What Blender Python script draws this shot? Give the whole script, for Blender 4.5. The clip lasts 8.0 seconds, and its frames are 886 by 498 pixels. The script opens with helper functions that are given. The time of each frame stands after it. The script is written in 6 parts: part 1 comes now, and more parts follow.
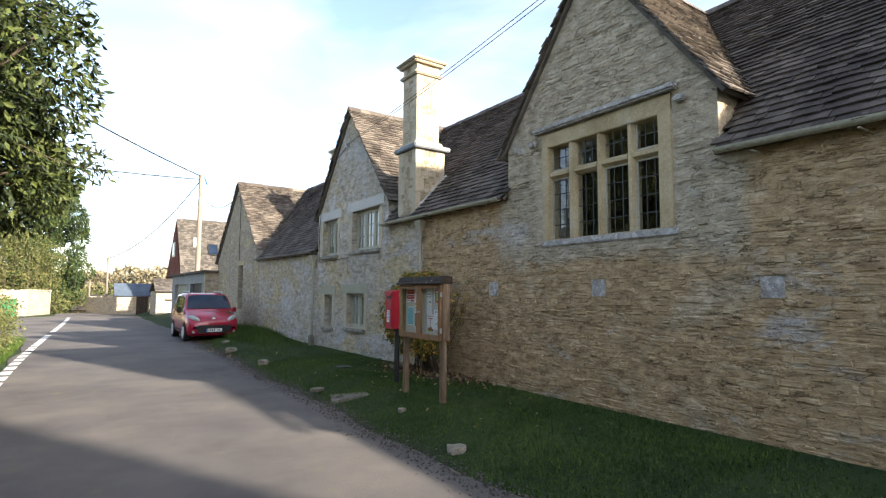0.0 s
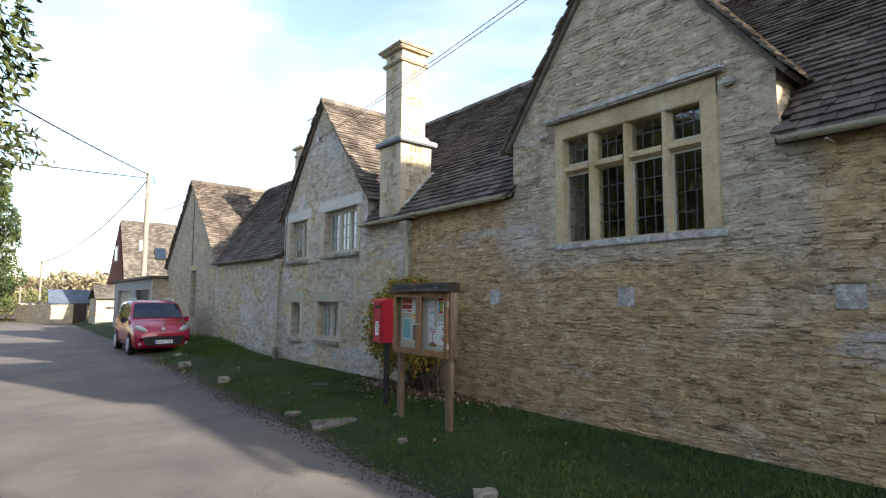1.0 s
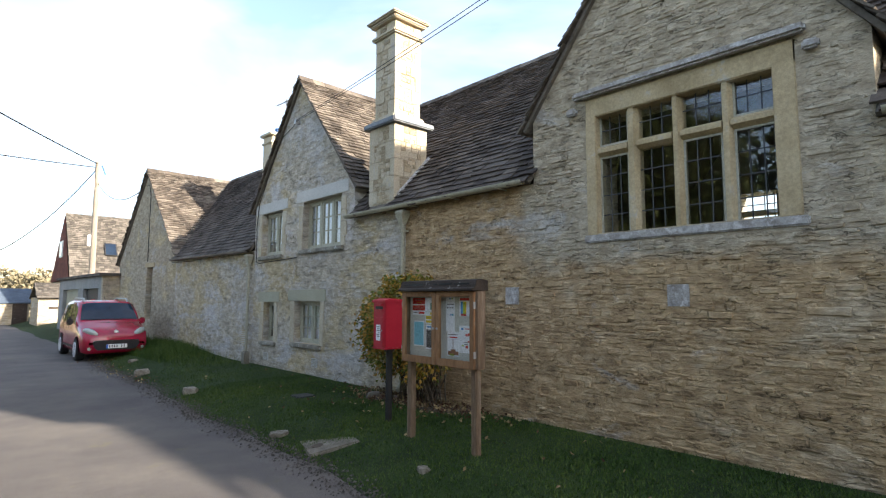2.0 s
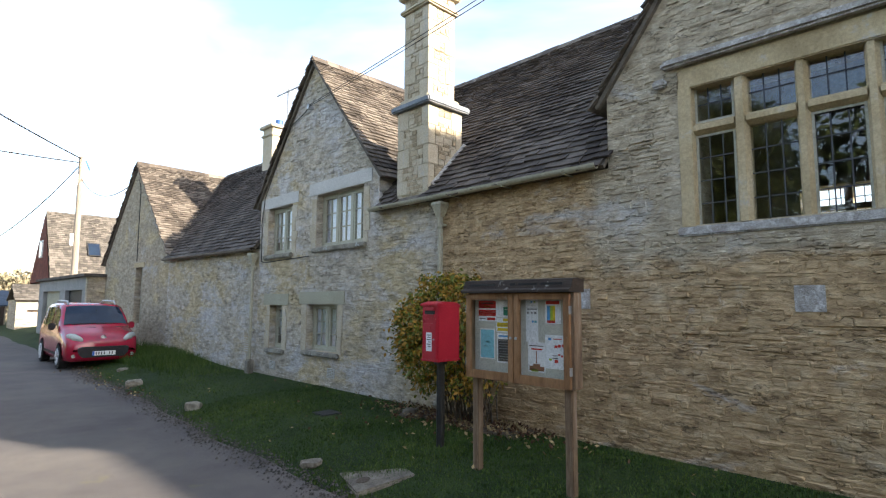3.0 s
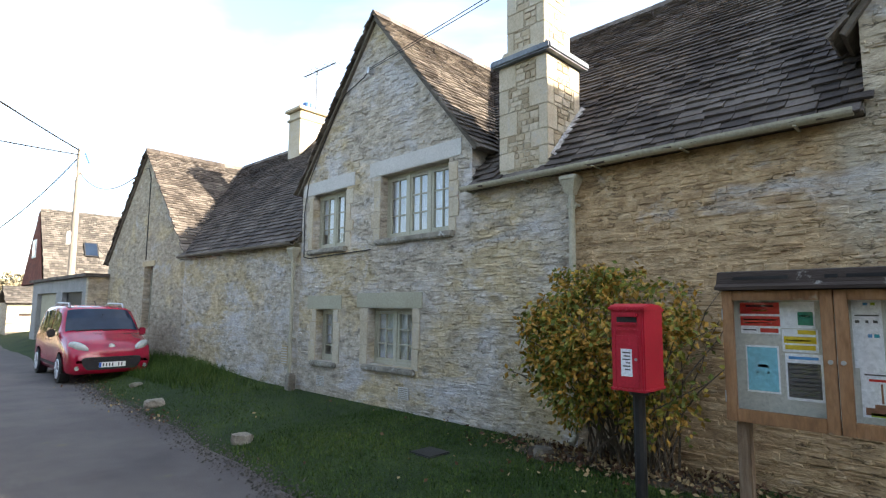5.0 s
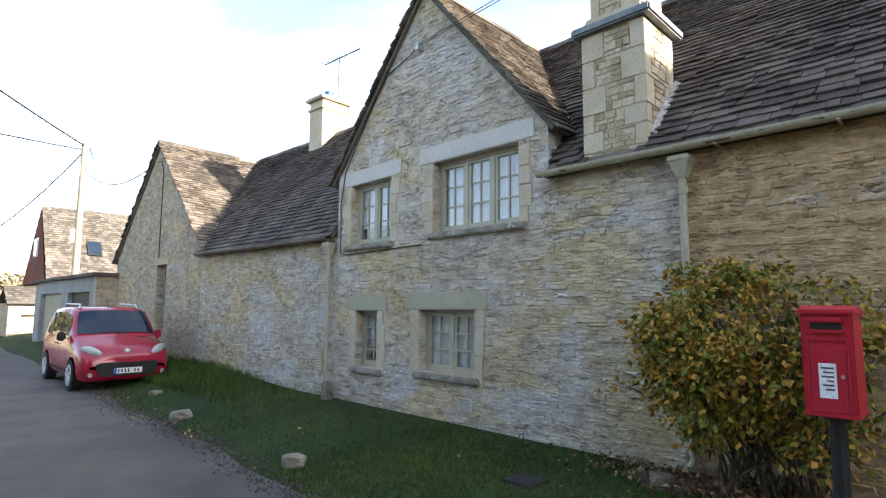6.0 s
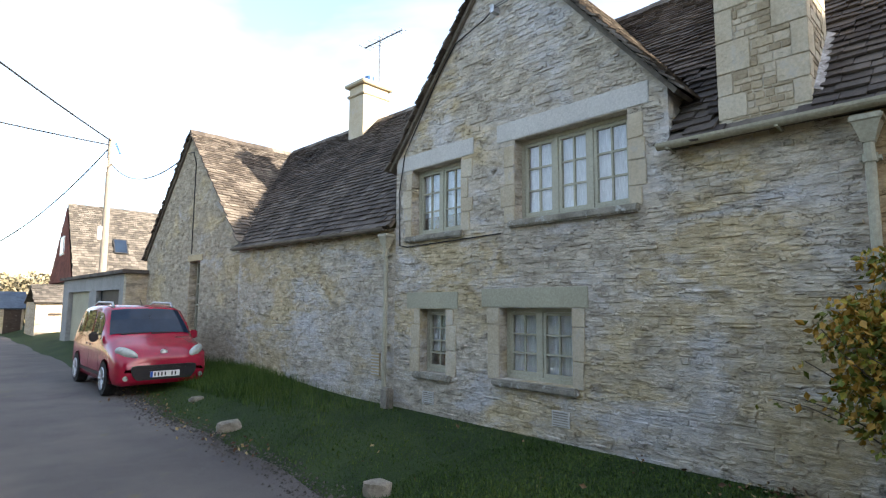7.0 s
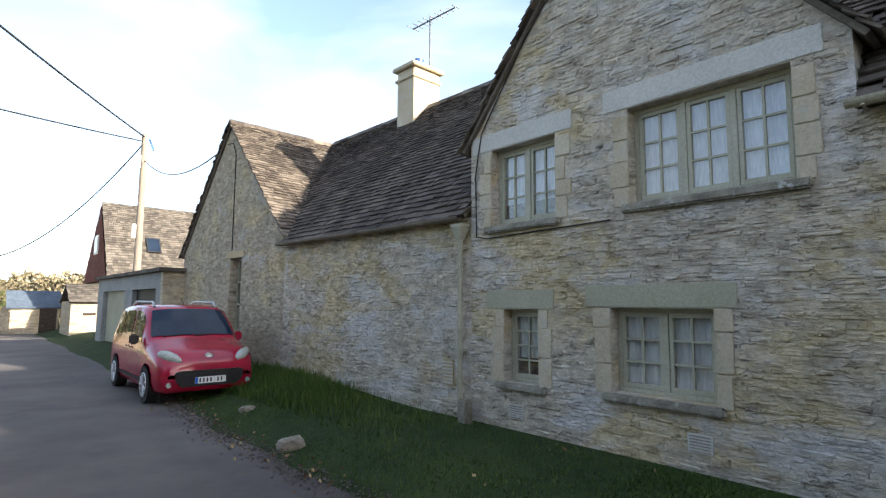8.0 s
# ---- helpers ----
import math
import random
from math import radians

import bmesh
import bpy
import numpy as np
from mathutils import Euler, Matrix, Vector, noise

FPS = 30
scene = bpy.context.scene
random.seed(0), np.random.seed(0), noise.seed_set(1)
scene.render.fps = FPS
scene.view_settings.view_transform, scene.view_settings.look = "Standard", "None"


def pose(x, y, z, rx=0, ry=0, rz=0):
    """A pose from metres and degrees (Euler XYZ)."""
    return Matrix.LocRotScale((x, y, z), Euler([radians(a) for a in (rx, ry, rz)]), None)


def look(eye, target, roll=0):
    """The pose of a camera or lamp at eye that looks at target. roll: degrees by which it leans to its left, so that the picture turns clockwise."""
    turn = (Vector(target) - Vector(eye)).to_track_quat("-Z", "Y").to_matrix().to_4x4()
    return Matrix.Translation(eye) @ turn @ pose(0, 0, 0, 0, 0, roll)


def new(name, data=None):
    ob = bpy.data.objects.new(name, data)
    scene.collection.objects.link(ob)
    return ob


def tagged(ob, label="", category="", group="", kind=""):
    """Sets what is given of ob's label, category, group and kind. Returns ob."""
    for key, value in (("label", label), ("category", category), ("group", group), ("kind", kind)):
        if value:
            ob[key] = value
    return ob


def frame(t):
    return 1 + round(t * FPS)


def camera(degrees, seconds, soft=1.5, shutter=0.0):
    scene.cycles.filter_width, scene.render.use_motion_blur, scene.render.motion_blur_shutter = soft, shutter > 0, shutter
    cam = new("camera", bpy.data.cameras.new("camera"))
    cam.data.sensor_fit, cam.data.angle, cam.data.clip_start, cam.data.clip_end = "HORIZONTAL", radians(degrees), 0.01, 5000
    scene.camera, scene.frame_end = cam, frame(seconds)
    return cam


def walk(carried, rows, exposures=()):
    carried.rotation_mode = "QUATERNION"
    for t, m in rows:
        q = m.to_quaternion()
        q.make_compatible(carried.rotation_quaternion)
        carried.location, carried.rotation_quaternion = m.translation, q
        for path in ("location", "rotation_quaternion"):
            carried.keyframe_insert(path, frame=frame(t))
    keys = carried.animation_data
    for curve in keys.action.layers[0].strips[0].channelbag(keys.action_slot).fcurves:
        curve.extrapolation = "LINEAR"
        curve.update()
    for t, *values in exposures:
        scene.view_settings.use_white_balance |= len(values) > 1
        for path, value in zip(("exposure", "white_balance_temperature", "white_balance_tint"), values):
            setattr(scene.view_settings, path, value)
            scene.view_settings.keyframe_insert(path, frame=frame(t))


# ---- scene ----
cam = camera(78.9, 8.0, soft=1.2)
PATH = [
    (0, (-0.056, -0.005, 1.721), (1.06, 1.646, 1.89), 0.4),
    (0.5, (-0.061, 0.594, 1.743), (1.118, 2.199, 1.936), 0.6),
    (1, (0.023, 1.251, 1.752), (1.271, 2.801, 1.947), 0.4),
    (1.2, (0.03, 1.514, 1.734), (1.305, 3.042, 1.927), 0.4),
    (2.3, (0.217, 2.896, 1.791), (1.587, 4.34, 1.98), 0.2),
    (2.5, (0.219, 3.174, 1.784), (1.593, 4.614, 1.977), 0.3),
    (3, (0.301, 3.885, 1.775), (1.695, 5.305, 1.974), 0.3),
    (3.5, (0.345, 4.496, 1.773), (1.747, 5.908, 1.972), 0.2),
    (4, (0.401, 5.165, 1.785), (1.808, 6.571, 1.996), 0.3),
    (4.5, (0.471, 5.745, 1.778), (1.879, 7.149, 1.989), 0.3),
    (4.7, (0.495, 5.984, 1.741), (1.903, 7.388, 1.958), 0.5),
    (6, (0.478, 7.63, 1.763), (1.892, 9.028, 1.979), 0.4),
    (6.5, (0.524, 8.237, 1.749), (1.926, 9.646, 1.966), 0.4),
    (7, (0.571, 8.951, 1.743), (1.944, 10.391, 1.955), 0.4),
    (7.5, (0.609, 9.569, 1.761), (1.954, 11.033, 1.975), 0.5),
    (8, (0.675, 10.296, 1.744), (1.987, 11.79, 1.953), 0.4),
]
walk(cam, [(t, look(eye, target, roll)) for t, eye, target, roll in PATH], [(0.0, 2.05, 6420, 12), (2.5, 2.2, 6420, 12), (4.5, 2.45, 6380, 12), (6.5, 2.5, 6380, 12), (8.0, 2.05, 6420, 12)])

# ---- light ----
SUN_FROM = (1.05, -2.15, 1.0)
world = bpy.data.worlds.new("sky")
scene.world = world
world.use_nodes = True
wn, wl = world.node_tree.nodes, world.node_tree.links
sky = wn.new("ShaderNodeTexSky")
sky.sky_type = 'NISHITA'
sky.sun_disc = False
sky.sun_elevation = math.atan2(SUN_FROM[2], math.hypot(SUN_FROM[0], SUN_FROM[1]))
sky.sun_rotation = math.atan2(SUN_FROM[0], SUN_FROM[1])
sky.air_density, sky.dust_density = 1.0, 2.0
w_co = wn.new("ShaderNodeTexCoord")
w_map = wn.new("ShaderNodeMapping")
w_map.inputs["Scale"].default_value = (1.0, 1.0, 2.6)
w_map.inputs["Rotation"].default_value = (0.0, 0.0, 0.7)
w_noise = wn.new("ShaderNodeTexNoise")
w_noise.inputs["Scale"].default_value, w_noise.inputs["Detail"].default_value = 1.6, 7.0
w_noise.inputs["Distortion"].default_value = 0.6
w_ramp = wn.new("ShaderNodeValToRGB")
w_ramp.color_ramp.elements[0].position, w_ramp.color_ramp.elements[1].position = 0.43, 0.82
w_ramp.color_ramp.elements[0].color, w_ramp.color_ramp.elements[1].color = (0.05, 0.05, 0.05, 1), (0.92, 0.92, 0.92, 1)
w_mix = wn.new("ShaderNodeMixRGB")
w_mix.inputs[2].default_value = (3.1, 3.3, 3.4, 1)
wl.new(w_co.outputs["Generated"], w_map.inputs[0])
wl.new(w_map.outputs[0], w_noise.inputs[0])
wl.new(w_noise.outputs[0], w_ramp.inputs[0])
wl.new(w_ramp.outputs[0], w_mix.inputs[0])
wl.new(sky.outputs[0], w_mix.inputs[1])
wl.new(w_mix.outputs[0], wn["Background"].inputs[0])
wn["Background"].inputs[1].default_value = 0.12
sun_lamp = bpy.data.lights.new("sun", 'SUN')
sun_lamp.energy, sun_lamp.angle, sun_lamp.color = 4.2, radians(1.2), (1.0, 0.9, 0.74)
sun_ob = new("sun", sun_lamp)
sun_ob.matrix_world = look(SUN_FROM, (0, 0, 0))


# ---- materials ----
def mat(name, cols, scale=1.2, fine=30.0, rough=0.85, bump=0.3, rand="", var=0.35, metal=0.0, spots=None, spec=0.3, stretch=(1, 1, 1)):
    """Up to three colours mixed by a broad noise, broken by a fine noise; rand: 'piece' (each object) or 'island'; spots: colour, amount, scale of stains."""
    m = bpy.data.materials.new(name)
    m.use_nodes = True
    n, l = m.node_tree.nodes, m.node_tree.links
    b = n["Principled BSDF"]
    co = n.new("ShaderNodeTexCoord")
    mp = n.new("ShaderNodeMapping")
    mp.inputs["Scale"].default_value = stretch
    l.new(co.outputs["Object"], mp.inputs[0])
    big = n.new("ShaderNodeTexNoise")
    big.inputs["Scale"].default_value, big.inputs["Detail"].default_value, big.inputs["Roughness"].default_value = scale, 5.0, 0.65
    l.new(mp.outputs[0], big.inputs[0])
    ramp = n.new("ShaderNodeValToRGB")
    ramp.color_ramp.elements[0].position, ramp.color_ramp.elements[1].position = 0.33, 0.67
    ramp.color_ramp.elements[0].color, ramp.color_ramp.elements[1].color = (*cols[0], 1), (*cols[-1], 1)
    if len(cols) > 2:
        e = ramp.color_ramp.elements.new(0.5)
        e.color = (*cols[1], 1)
    fac = big.outputs[0]
    if rand:
        src = n.new("ShaderNodeObjectInfo").outputs["Random"] if rand == "piece" else n.new("ShaderNodeNewGeometry").outputs["Random Per Island"]
        ma = n.new("ShaderNodeMath")
        ma.operation = 'MULTIPLY_ADD'
        ma.inputs[1].default_value, ma.inputs[2].default_value = var, -var / 2
        l.new(src, ma.inputs[0])
        ad = n.new("ShaderNodeMath")
        l.new(ma.outputs[0], ad.inputs[0])
        l.new(fac, ad.inputs[1])
        fac = ad.outputs[0]
    l.new(fac, ramp.inputs[0])
    fn = n.new("ShaderNodeTexNoise")
    fn.inputs["Scale"].default_value, fn.inputs["Detail"].default_value, fn.inputs["Roughness"].default_value = fine, 4.0, 0.7
    l.new(mp.outputs[0], fn.inputs[0])
    fr = n.new("ShaderNodeMapRange")
    fr.inputs[1].default_value, fr.inputs[2].default_value, fr.inputs[3].default_value, fr.inputs[4].default_value = 0.25, 0.75, 0.72, 1.22
    l.new(fn.outputs[0], fr.inputs[0])
    mul = n.new("ShaderNodeVectorMath")
    mul.operation = 'SCALE'
    l.new(ramp.outputs[0], mul.inputs[0])
    l.new(fr.outputs[0], mul.inputs["Scale"])
    col = mul.outputs[0]
    if spots:
        sn = n.new("ShaderNodeTexNoise")
        sn.inputs["Scale"].default_value, sn.inputs["Detail"].default_value, sn.inputs["Roughness"].default_value = spots[2], 6.0, 0.7
        l.new(co.outputs["Object"], sn.inputs[0])
        sr = n.new("ShaderNodeValToRGB")
        sr.color_ramp.elements[0].position, sr.color_ramp.elements[1].position = 0.66 - spots[1] * 0.3, 0.74 - spots[1] * 0.2
        l.new(sn.outputs[0], sr.inputs[0])
        mx = n.new("ShaderNodeMixRGB")
        mx.inputs[2].default_value = (*spots[0], 1)
        l.new(sr.outputs[0], mx.inputs[0])
        l.new(col, mx.inputs[1])
        col = mx.outputs[0]
    l.new(col, b.inputs["Base Color"])
    b.inputs["Roughness"].default_value, b.inputs["Metallic"].default_value = rough, metal
    b.inputs["Specular IOR Level"].default_value = spec
    if bump:
        bp = n.new("ShaderNodeBump")
        bp.inputs["Strength"].default_value, bp.inputs["Distance"].default_value = bump, 0.02
        l.new(fn.outputs[0], bp.inputs["Height"])
        l.new(bp.outputs[0], b.inputs["Normal"])
    return m


def glass_mat(name, tint=(0.9, 0.95, 0.95), base=0.08, wave=0.08):
    """Clear pane whose gloss grows towards grazing angles, alike from both sides."""
    m = bpy.data.materials.new(name)
    m.use_nodes = True
    n, l = m.node_tree.nodes, m.node_tree.links
    n.remove(n["Principled BSDF"])
    tr, gl, mx, lw = n.new("ShaderNodeBsdfTransparent"), n.new("ShaderNodeBsdfGlossy"), n.new("ShaderNodeMixShader"), n.new("ShaderNodeLayerWeight")
    tr.inputs[0].default_value = (*tint, 1)
    gl.inputs["Roughness"].default_value = 0.01
    lw.inputs[0].default_value = 0.5
    pw, ma = n.new("ShaderNodeMath"), n.new("ShaderNodeMath")
    pw.operation, ma.operation = 'POWER', 'MULTIPLY_ADD'
    pw.inputs[1].default_value = 4.0
    ma.inputs[1].default_value, ma.inputs[2].default_value = 1.0 - base, base
    l.new(lw.outputs["Facing"], pw.inputs[0])
    l.new(pw.outputs[0], ma.inputs[0])
    nz, bp, co = n.new("ShaderNodeTexNoise"), n.new("ShaderNodeBump"), n.new("ShaderNodeTexCoord")
    nz.inputs["Scale"].default_value = 3.0
    bp.inputs["Strength"].default_value, bp.inputs["Distance"].default_value = wave, 0.02
    l.new(co.outputs["Object"], nz.inputs[0])
    l.new(nz.outputs[0], bp.inputs["Height"])
    l.new(bp.outputs[0], gl.inputs["Normal"])
    l.new(ma.outputs[0], mx.inputs[0])
    l.new(tr.outputs[0], mx.inputs[1])
    l.new(gl.outputs[0], mx.inputs[2])
    l.new(mx.outputs[0], n["Material Output"].inputs[0])
    return m


def wall_mat(name, main, other, patch, wash, rand="", zone=None, crack=0.55, var=0.16):
    """Weathered coursed rubble: two palettes of three colours in long streaks, patches of the second (share patch), a wash of lime or lichen (colour, share), dark open joints.
    zone: (y0, y1, z0), the stretch above z0 that is laid in the second palette throughout."""
    m = bpy.data.materials.new(name)
    m.use_nodes = True
    n, l = m.node_tree.nodes, m.node_tree.links
    b = n["Principled BSDF"]
    co = n.new("ShaderNodeTexCoord")

    def noise_at(scale, stretch, detail=4.0, rough=0.6, shift=0.0, warp=0.0):
        mp, nz = n.new("ShaderNodeMapping"), n.new("ShaderNodeTexNoise")
        mp.inputs["Scale"].default_value, mp.inputs["Location"].default_value = stretch, (shift, shift * 0.7, shift * 1.3)
        nz.inputs["Scale"].default_value, nz.inputs["Detail"].default_value, nz.inputs["Roughness"].default_value, nz.inputs["Distortion"].default_value = scale, detail, rough, warp
        l.new(co.outputs["Object"], mp.inputs[0])
        l.new(mp.outputs[0], nz.inputs[0])
        return nz.outputs[0]

    def math_(op, a, c, d=None):
        q = n.new("ShaderNodeMath")
        q.operation = op
        for i, v in enumerate((a, c, d)):
            if v is None:
                continue
            if isinstance(v, (int, float)):
                q.inputs[i].default_value = v
            else:
                l.new(v, q.inputs[i])
        return q.outputs[0]

    def span(v, lo, hi, to0=0.0, to1=1.0):
        q = n.new("ShaderNodeMapRange")
        q.inputs[1].default_value, q.inputs[2].default_value, q.inputs[3].default_value, q.inputs[4].default_value = lo, hi, to0, to1
        l.new(v, q.inputs[0])
        return q.outputs[0]

    def mixed(f, a, c):
        q = n.new("ShaderNodeMixRGB")
        l.new(f, q.inputs[0])
        for i, v in ((1, a), (2, c)):
            if isinstance(v, tuple):
                q.inputs[i].default_value = (*v, 1)
            else:
                l.new(v, q.inputs[i])
        return q.outputs[0]

    def palette(v, cols):
        r = n.new("ShaderNodeValToRGB")
        r.color_ramp.elements[0].position, r.color_ramp.elements[1].position = 0.3, 0.7
        r.color_ramp.elements[0].color, r.color_ramp.elements[1].color = (*cols[0], 1), (*cols[2], 1)
        r.color_ramp.elements.new(0.5).color = (*cols[1], 1)
        l.new(v, r.inputs[0])
        return r.outputs[0]

    streak = noise_at(1.0, (2.0, 4.2, 11.0), 6.0, 0.68, 1.0, 0.15)
    tone = streak
    if rand:
        src = n.new("ShaderNodeObjectInfo").outputs["Random"] if rand == "piece" else n.new("ShaderNodeNewGeometry").outputs["Random Per Island"]
        tone = math_('ADD', streak, math_('MULTIPLY_ADD', src, var, -var / 2))
    broad = noise_at(0.55, (1.0, 0.8, 1.3), 5.0, 0.65, 5.0, 0.3)
    share = span(broad, 0.62 - patch * 0.3, 0.70 - patch * 0.3)
    if zone:
        sep = n.new("ShaderNodeSeparateXYZ")
        l.new(co.outputs["Object"], sep.inputs[0])
        wob = math_('MULTIPLY_ADD', broad, 2.4, -1.2)
        zz = span(math_('ADD', sep.outputs["Z"], wob), zone[2] - 0.15, zone[2] + 0.15)
        half = math_('ABSOLUTE', math_('SUBTRACT', sep.outputs["Y"], (zone[0] + zone[1]) / 2), 0.0)
        yy = span(math_('ADD', half, math_('MULTIPLY', wob, 0.5)), (zone[1] - zone[0]) / 2 - 0.12, (zone[1] - zone[0]) / 2 + 0.12, 1.0, 0.0)
        share = math_('MAXIMUM', math_('MULTIPLY', zz, yy), math_('MULTIPLY', share, 0.6))
    col = mixed(share, palette(tone, main), palette(tone, other))
    lime = noise_at(0.9, (1.0, 0.75, 1.5), 7.0, 0.72, 9.0, 0.5)
    lf = math_('MULTIPLY', span(lime, 0.64 - wash[1] * 0.28, 0.74 - wash[1] * 0.22), span(streak, 0.3, 0.6, 0.35, 0.9))
    col = mixed(lf, col, wash[0])
    fine = noise_at(26.0, (1.0, 0.8, 1.6), 4.0, 0.7)
    sc = n.new("ShaderNodeVectorMath")
    sc.operation = 'SCALE'
    l.new(col, sc.inputs[0])
    mottle = noise_at(6.5, (1.0, 0.8, 1.2), 5.0, 0.7, 21.0, 0.3)
    l.new(math_('MULTIPLY', span(fine, 0.25, 0.75, 0.78, 1.2), span(mottle, 0.32, 0.68, 0.74, 1.2)), sc.inputs["Scale"])
    ridge = math_('ABSOLUTE', math_('SUBTRACT', noise_at(1.0, (2.0, 3.6, 15.0), 3.0, 0.6, 3.0, 0.35), 0.5), 0.0)
    gap = math_('MULTIPLY', span(ridge, 0.003, 0.02, 1.0, 0.0), span(noise_at(3.2, (1.0, 1.0, 1.8), 3.0, 0.6, 13.0), 0.47, 0.6))
    col = mixed(math_('MULTIPLY', gap, crack), sc.outputs[0], (0.06, 0.048, 0.036))
    l.new(col, b.inputs["Base Color"])
    b.inputs["Roughness"].default_value, b.inputs["Specular IOR Level"].default_value = 0.9, 0.2
    bp = n.new("ShaderNodeBump")
    bp.inputs["Strength"].default_value, bp.inputs["Distance"].default_value = 1.0, 0.02
    l.new(math_('SUBTRACT', math_('ADD', math_('MULTIPLY', streak, 1.1), math_('MULTIPLY_ADD', fine, 0.5, math_('MULTIPLY', mottle, 0.9))), math_('MULTIPLY', gap, 0.9)), bp.inputs["Height"])
    l.new(bp.outputs[0], b.inputs["Normal"])
    return m


OCHRE = [(0.25, 0.163, 0.088), (0.435, 0.303, 0.167), (0.54, 0.405, 0.25)]
BUFF_GREY = [(0.30, 0.24, 0.165), (0.44, 0.365, 0.26), (0.54, 0.465, 0.355)]
GREY = [(0.29, 0.25, 0.195), (0.46, 0.40, 0.315), (0.57, 0.515, 0.425)]
TAN = [(0.33, 0.26, 0.15), (0.49, 0.395, 0.245), (0.58, 0.49, 0.34)]
BARN = [(0.26, 0.215, 0.155), (0.41, 0.345, 0.255), (0.51, 0.445, 0.345)]
LICHEN = ((0.47, 0.45, 0.43), 0.24)
LIME = ((0.525, 0.51, 0.505), 0.55)
GABLE_ZONE = (2.9, 7.2, 2.35)
M_HALL = wall_mat("hall_mortar", OCHRE, BUFF_GREY, 0.15, LICHEN, "", GABLE_ZONE)
M_HALL_STONE = wall_mat("hall_stone", OCHRE, BUFF_GREY, 0.15, LICHEN, "island", GABLE_ZONE)
M_HALL_PIECE = wall_mat("hall_stone_piece", OCHRE, BUFF_GREY, 0.15, LICHEN, "piece", GABLE_ZONE)
M_COT = wall_mat("cottage_mortar", GREY, TAN, 0.42, LIME, "", crack=0.32)
M_BARN = wall_mat("barn_mortar", BARN, TAN, 0.3, LICHEN, "", crack=0.3)
M_BARN_STONE = wall_mat("barn_stone", BARN, TAN, 0.3, LICHEN, "island", crack=0.3)
M_COT_STONE = wall_mat("cottage_stone", GREY, TAN, 0.42, LIME, "island", crack=0.32, var=0.2)
M_COT_PIECE = wall_mat("cottage_stone_piece", GREY, TAN, 0.42, LIME, "piece", crack=0.32, var=0.2)
M_ASHLAR = mat("dressed_stone", [(0.36, 0.275, 0.155), (0.46, 0.36, 0.215), (0.51, 0.415, 0.265)], 1.5, 35, bump=0.25, spots=((0.44, 0.41, 0.36), 0.2, 3))
M_CHIM = mat("pale_chimney_stone", [(0.38, 0.315, 0.21), (0.46, 0.39, 0.28), (0.52, 0.46, 0.35)], 1.5, 35, bump=0.3, rand="island", var=0.3, spots=((0.40, 0.37, 0.33), 0.3, 3))
M_CHIM_RUBBLE = mat("chimney_rubble", [(0.32, 0.255, 0.165), (0.43, 0.35, 0.235), (0.50, 0.43, 0.32)], 3, 25, bump=0.8, rand="piece", var=0.5)
M_LINTEL = mat("lintel_stone", [(0.47, 0.45, 0.41), (0.53, 0.51, 0.47)], 1.5, 45, bump=0.12)
M_LINTEL_OLIVE = mat("olive_lintel", [(0.33, 0.31, 0.225), (0.38, 0.36, 0.265)], 1.5, 45, bump=0.12)
M_SILL = mat("mossy_sill", [(0.16, 0.14, 0.11), (0.34, 0.31, 0.25)], 6, 50, bump=0.6, spots=((0.5, 0.5, 0.47), 0.35, 9))
M_HOOD = mat("lichened_hood", [(0.25, 0.22, 0.19), (0.5, 0.47, 0.44)], 7, 60, bump=0.7, spots=((0.62, 0.60, 0.58), 0.5, 12))
M_SLATE = mat("stone_slate", [(0.040, 0.031, 0.026), (0.077, 0.062, 0.051), (0.125, 0.103, 0.085)], 1.1, 24, bump=0.6, rand="island", var=0.26, spots=((0.30, 0.28, 0.25), 0.05, 3.5))
M_SLATE_PIECE = mat("stone_slate_piece", [(0.040, 0.031, 0.026), (0.077, 0.062, 0.051), (0.125, 0.103, 0.085)], 1.1, 24, bump=0.6, rand="piece", var=0.26, spots=((0.30, 0.28, 0.25), 0.05, 3.5))
M_SLATE_WARM = mat("stone_slate_warm", [(0.05, 0.04, 0.032), (0.10, 0.082, 0.065), (0.175, 0.148, 0.12)], 1.1, 24, bump=0.6, rand="island", var=0.3, spots=((0.34, 0.33, 0.30), 0.1, 3.5))
M_SLATE_FAR = mat("far_stone_slate", [(0.05, 0.044, 0.038), (0.085, 0.075, 0.063), (0.13, 0.115, 0.098)], 1.1, 10, bump=0.6, rand="island", var=0.35)
M_BATTEN = mat("verge_mortar", [(0.10, 0.084, 0.066), (0.17, 0.145, 0.115)], 5, 25, bump=0.8)
M_ROAD = mat("asphalt", [(0.076, 0.068, 0.066), (0.106, 0.095, 0.088), (0.14, 0.124, 0.109)], 0.5, 90, rough=0.9, bump=0.5, spots=((0.13, 0.115, 0.07), 0.16, 1.4))
M_EARTH = mat("earth", [(0.06, 0.045, 0.03), (0.11, 0.085, 0.06)], 3, 30, bump=1.0)
M_GRAVEL = mat("gravel", [(0.05, 0.045, 0.04), (0.11, 0.10, 0.085)], 8, 60, bump=1.0, rand="island", var=0.5)
M_TURF = mat("turf", [(0.011, 0.024, 0.005), (0.019, 0.038, 0.007), (0.030, 0.05, 0.010)], 1.3, 30, rough=0.95, bump=1.0)
